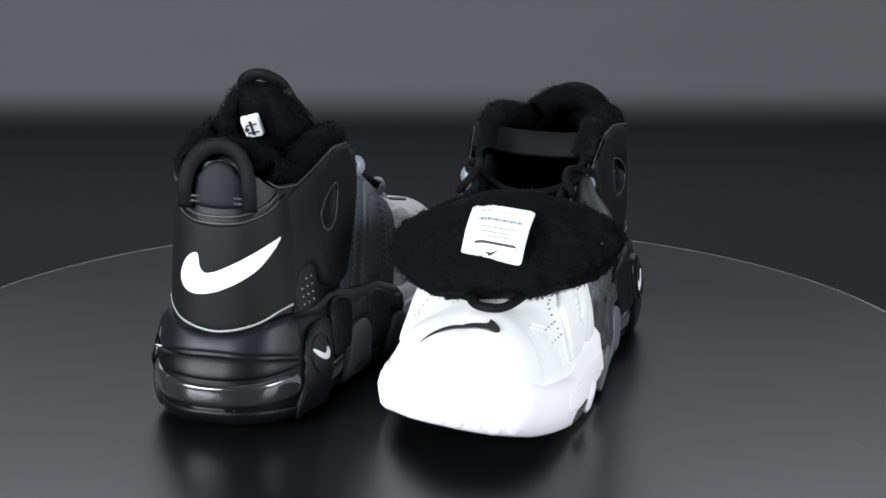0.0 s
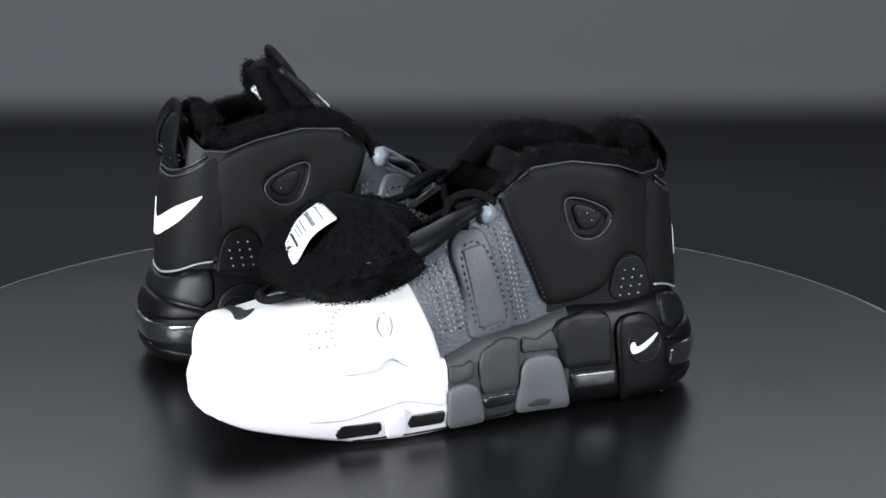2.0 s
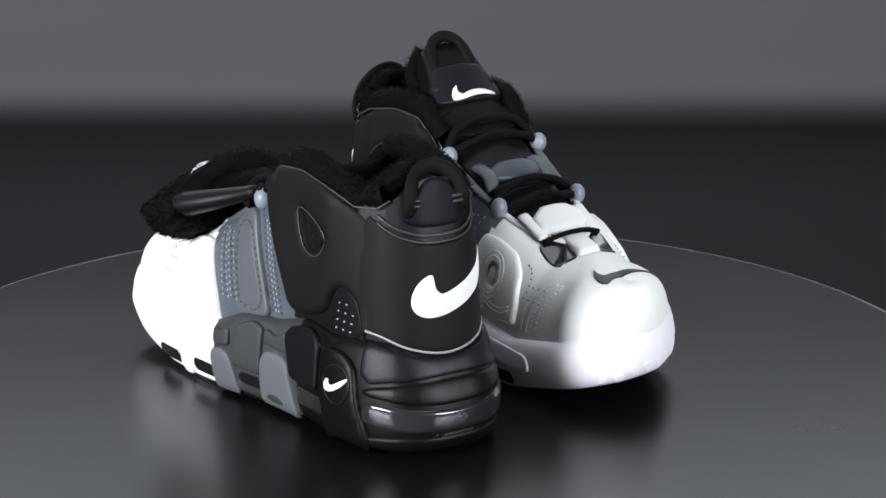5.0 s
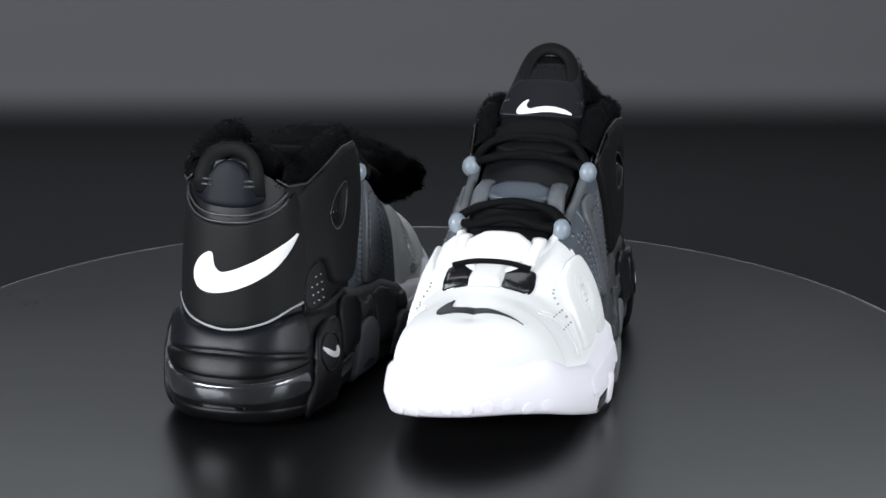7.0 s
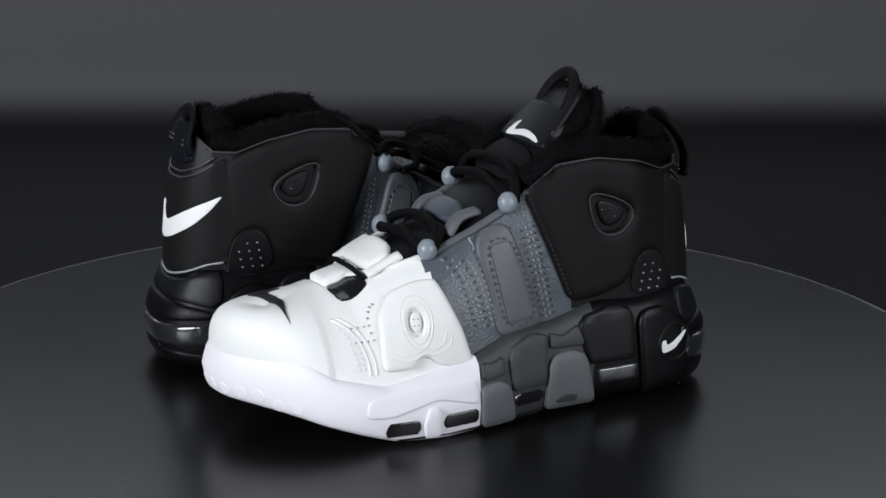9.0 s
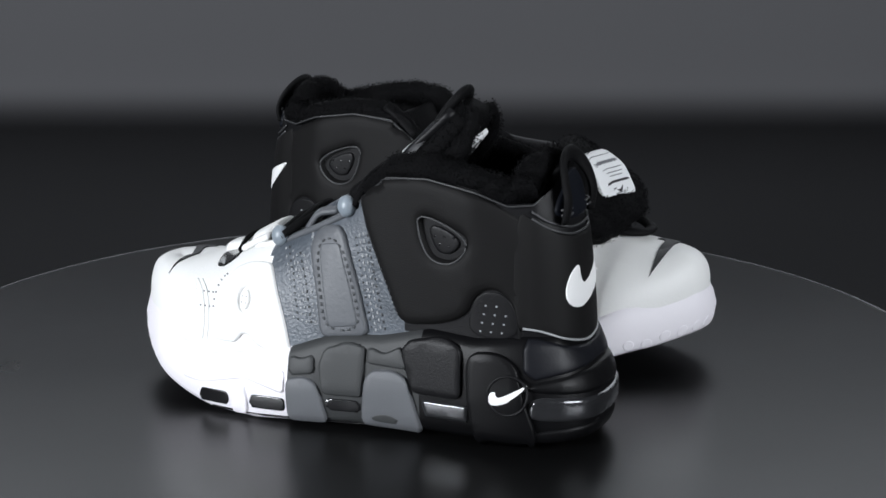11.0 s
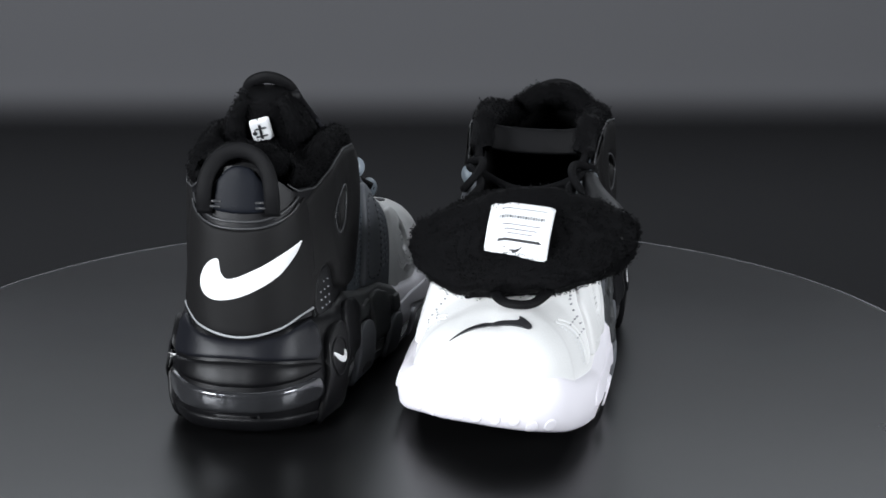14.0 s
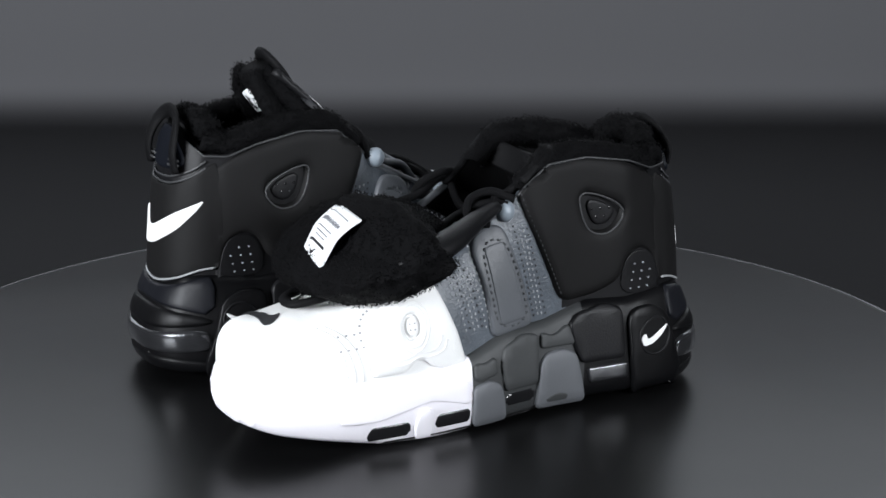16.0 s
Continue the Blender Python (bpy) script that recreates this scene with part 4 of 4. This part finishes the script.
        tube("lace_guide", spline([(0.176, s * 0.026, 0.118), (0.184, s * 0.026, 0.121), (0.194, s * 0.027, 0.118)], 12), 0.0060, GREY_LEATHER, shoe, "grey leather lace guide", 8, 0.5)
    for s in (1,):
        edge = spline([(0.226, s * 0.056, 0.110), (0.208, s * 0.060, 0.116), (0.190, s * 0.055, 0.121), (0.170, s * 0.045, 0.127), (0.152, s * 0.039, 0.133)], 20)
        tube("tongue_edge", edge, [0.0135 - 0.0085 * k / 19 for k in range(20)], BLACK_LEATHER, shoe, "rolled black tongue edge", 12, 0.75)
    sheet(spline([(0.158, 0.1105), (0.166, 0.1155), (0.175, 0.1200), (0.183, 0.1230)], 14), [0.026 + 0.0003 * k for k in range(14)], 0.0028, 0.001, "tongue_insert", TONGUE_INSERT, shoe, "blue-grey tongue insert", centre=0.004)
    lace("lace", [(0.145, 0.036, 0.133), (0.15, 0.015, 0.124), (0.152, -0.005, 0.122), (0.15, -0.020, 0.126), (0.145, -0.036, 0.133)], shoe)


# ---- turntable, table and backdrop ----
def build_turntable():
    base = tagged(new("turntable"), "round satin black turntable disc under the shoes", "turntable")
    prof = [(0, 0), (0.333, 0), (0.3362, -0.0006), (0.3374, -0.0022), (0.3374, -0.010), (0.335, -0.012), (0, -0.012)]
    n = 180
    verts, faces = [], []
    for r, z in prof[1:-1]:
        verts += [(r * math.cos(2 * math.pi * i / n), r * math.sin(2 * math.pi * i / n), z) for i in range(n)]
    for k in range(len(prof) - 3):
        faces += [(k * n + i, (k + 1) * n + i, (k + 1) * n + (i + 1) % n, k * n + (i + 1) % n) for i in range(n)]
    faces += [tuple(range(n)), tuple(range(4 * n, 5 * n))[::-1]]
    d = part("disc", verts, faces, DISC, base, scale=1)
    d.data.polygons[len(d.data.polygons) - 2].use_smooth = False
    n = 240
    # Lighter ring stands in for the highlight along the disc's bevel.
    tube("rim", [(0.3366 * math.cos(2 * math.pi * i / n), 0.3366 * math.sin(2 * math.pi * i / n), -0.0012) for i in range(n)], 0.0014, EDGE_HIGHLIGHT, base, "grey ring painting the highlight on the disc's edge", 8, loop=True, scale=1)
    tube("hub", [(0, 0, -0.012), (0, 0, -0.06)], 0.09, BLACK_FOAM, base, "", 48, scale=1)
    return base


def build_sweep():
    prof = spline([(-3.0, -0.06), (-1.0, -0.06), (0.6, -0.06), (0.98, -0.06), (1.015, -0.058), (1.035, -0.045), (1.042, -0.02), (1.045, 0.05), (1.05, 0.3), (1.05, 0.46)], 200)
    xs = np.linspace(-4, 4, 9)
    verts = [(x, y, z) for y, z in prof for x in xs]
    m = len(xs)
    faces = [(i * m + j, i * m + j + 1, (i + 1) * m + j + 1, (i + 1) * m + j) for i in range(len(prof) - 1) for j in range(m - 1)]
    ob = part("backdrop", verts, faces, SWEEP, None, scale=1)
    return tagged(ob, "dark grey sweep behind the turntable, shade at its foot painted in", "backdrop", kind="structure")


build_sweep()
turntable = build_turntable()
folded_shoe = build_shoe("black, grey and white high-top sneaker, fur lined, tongue folded forward", False)
laced_shoe = build_shoe("black, grey and white high-top sneaker, fur lined, tongue standing and laced", True)
laced_shoe.name = "shoe"

# ---- what turns: one turn in 14.25 s, clockwise from above ----
TURN = 25.257


def motions():
    k = 1.175
    for thing, (x, y), heading in ((turntable, (0, 0), 0), (folded_shoe, (-0.12484, -0.05068), 47.6), (laced_shoe, (0.1271, 0.0581), 230.6)):
        rows = []
        for s in range(0, 81):
            t = s * 0.2
            a = -TURN * (t - 8)
            c, sn = math.cos(radians(a)), math.sin(radians(a))
            rows.append((t, pose(k * (c * x - sn * y), k * (sn * x + c * y), 0, 0, 0, heading + a)))
        walk(thing, rows)


motions()
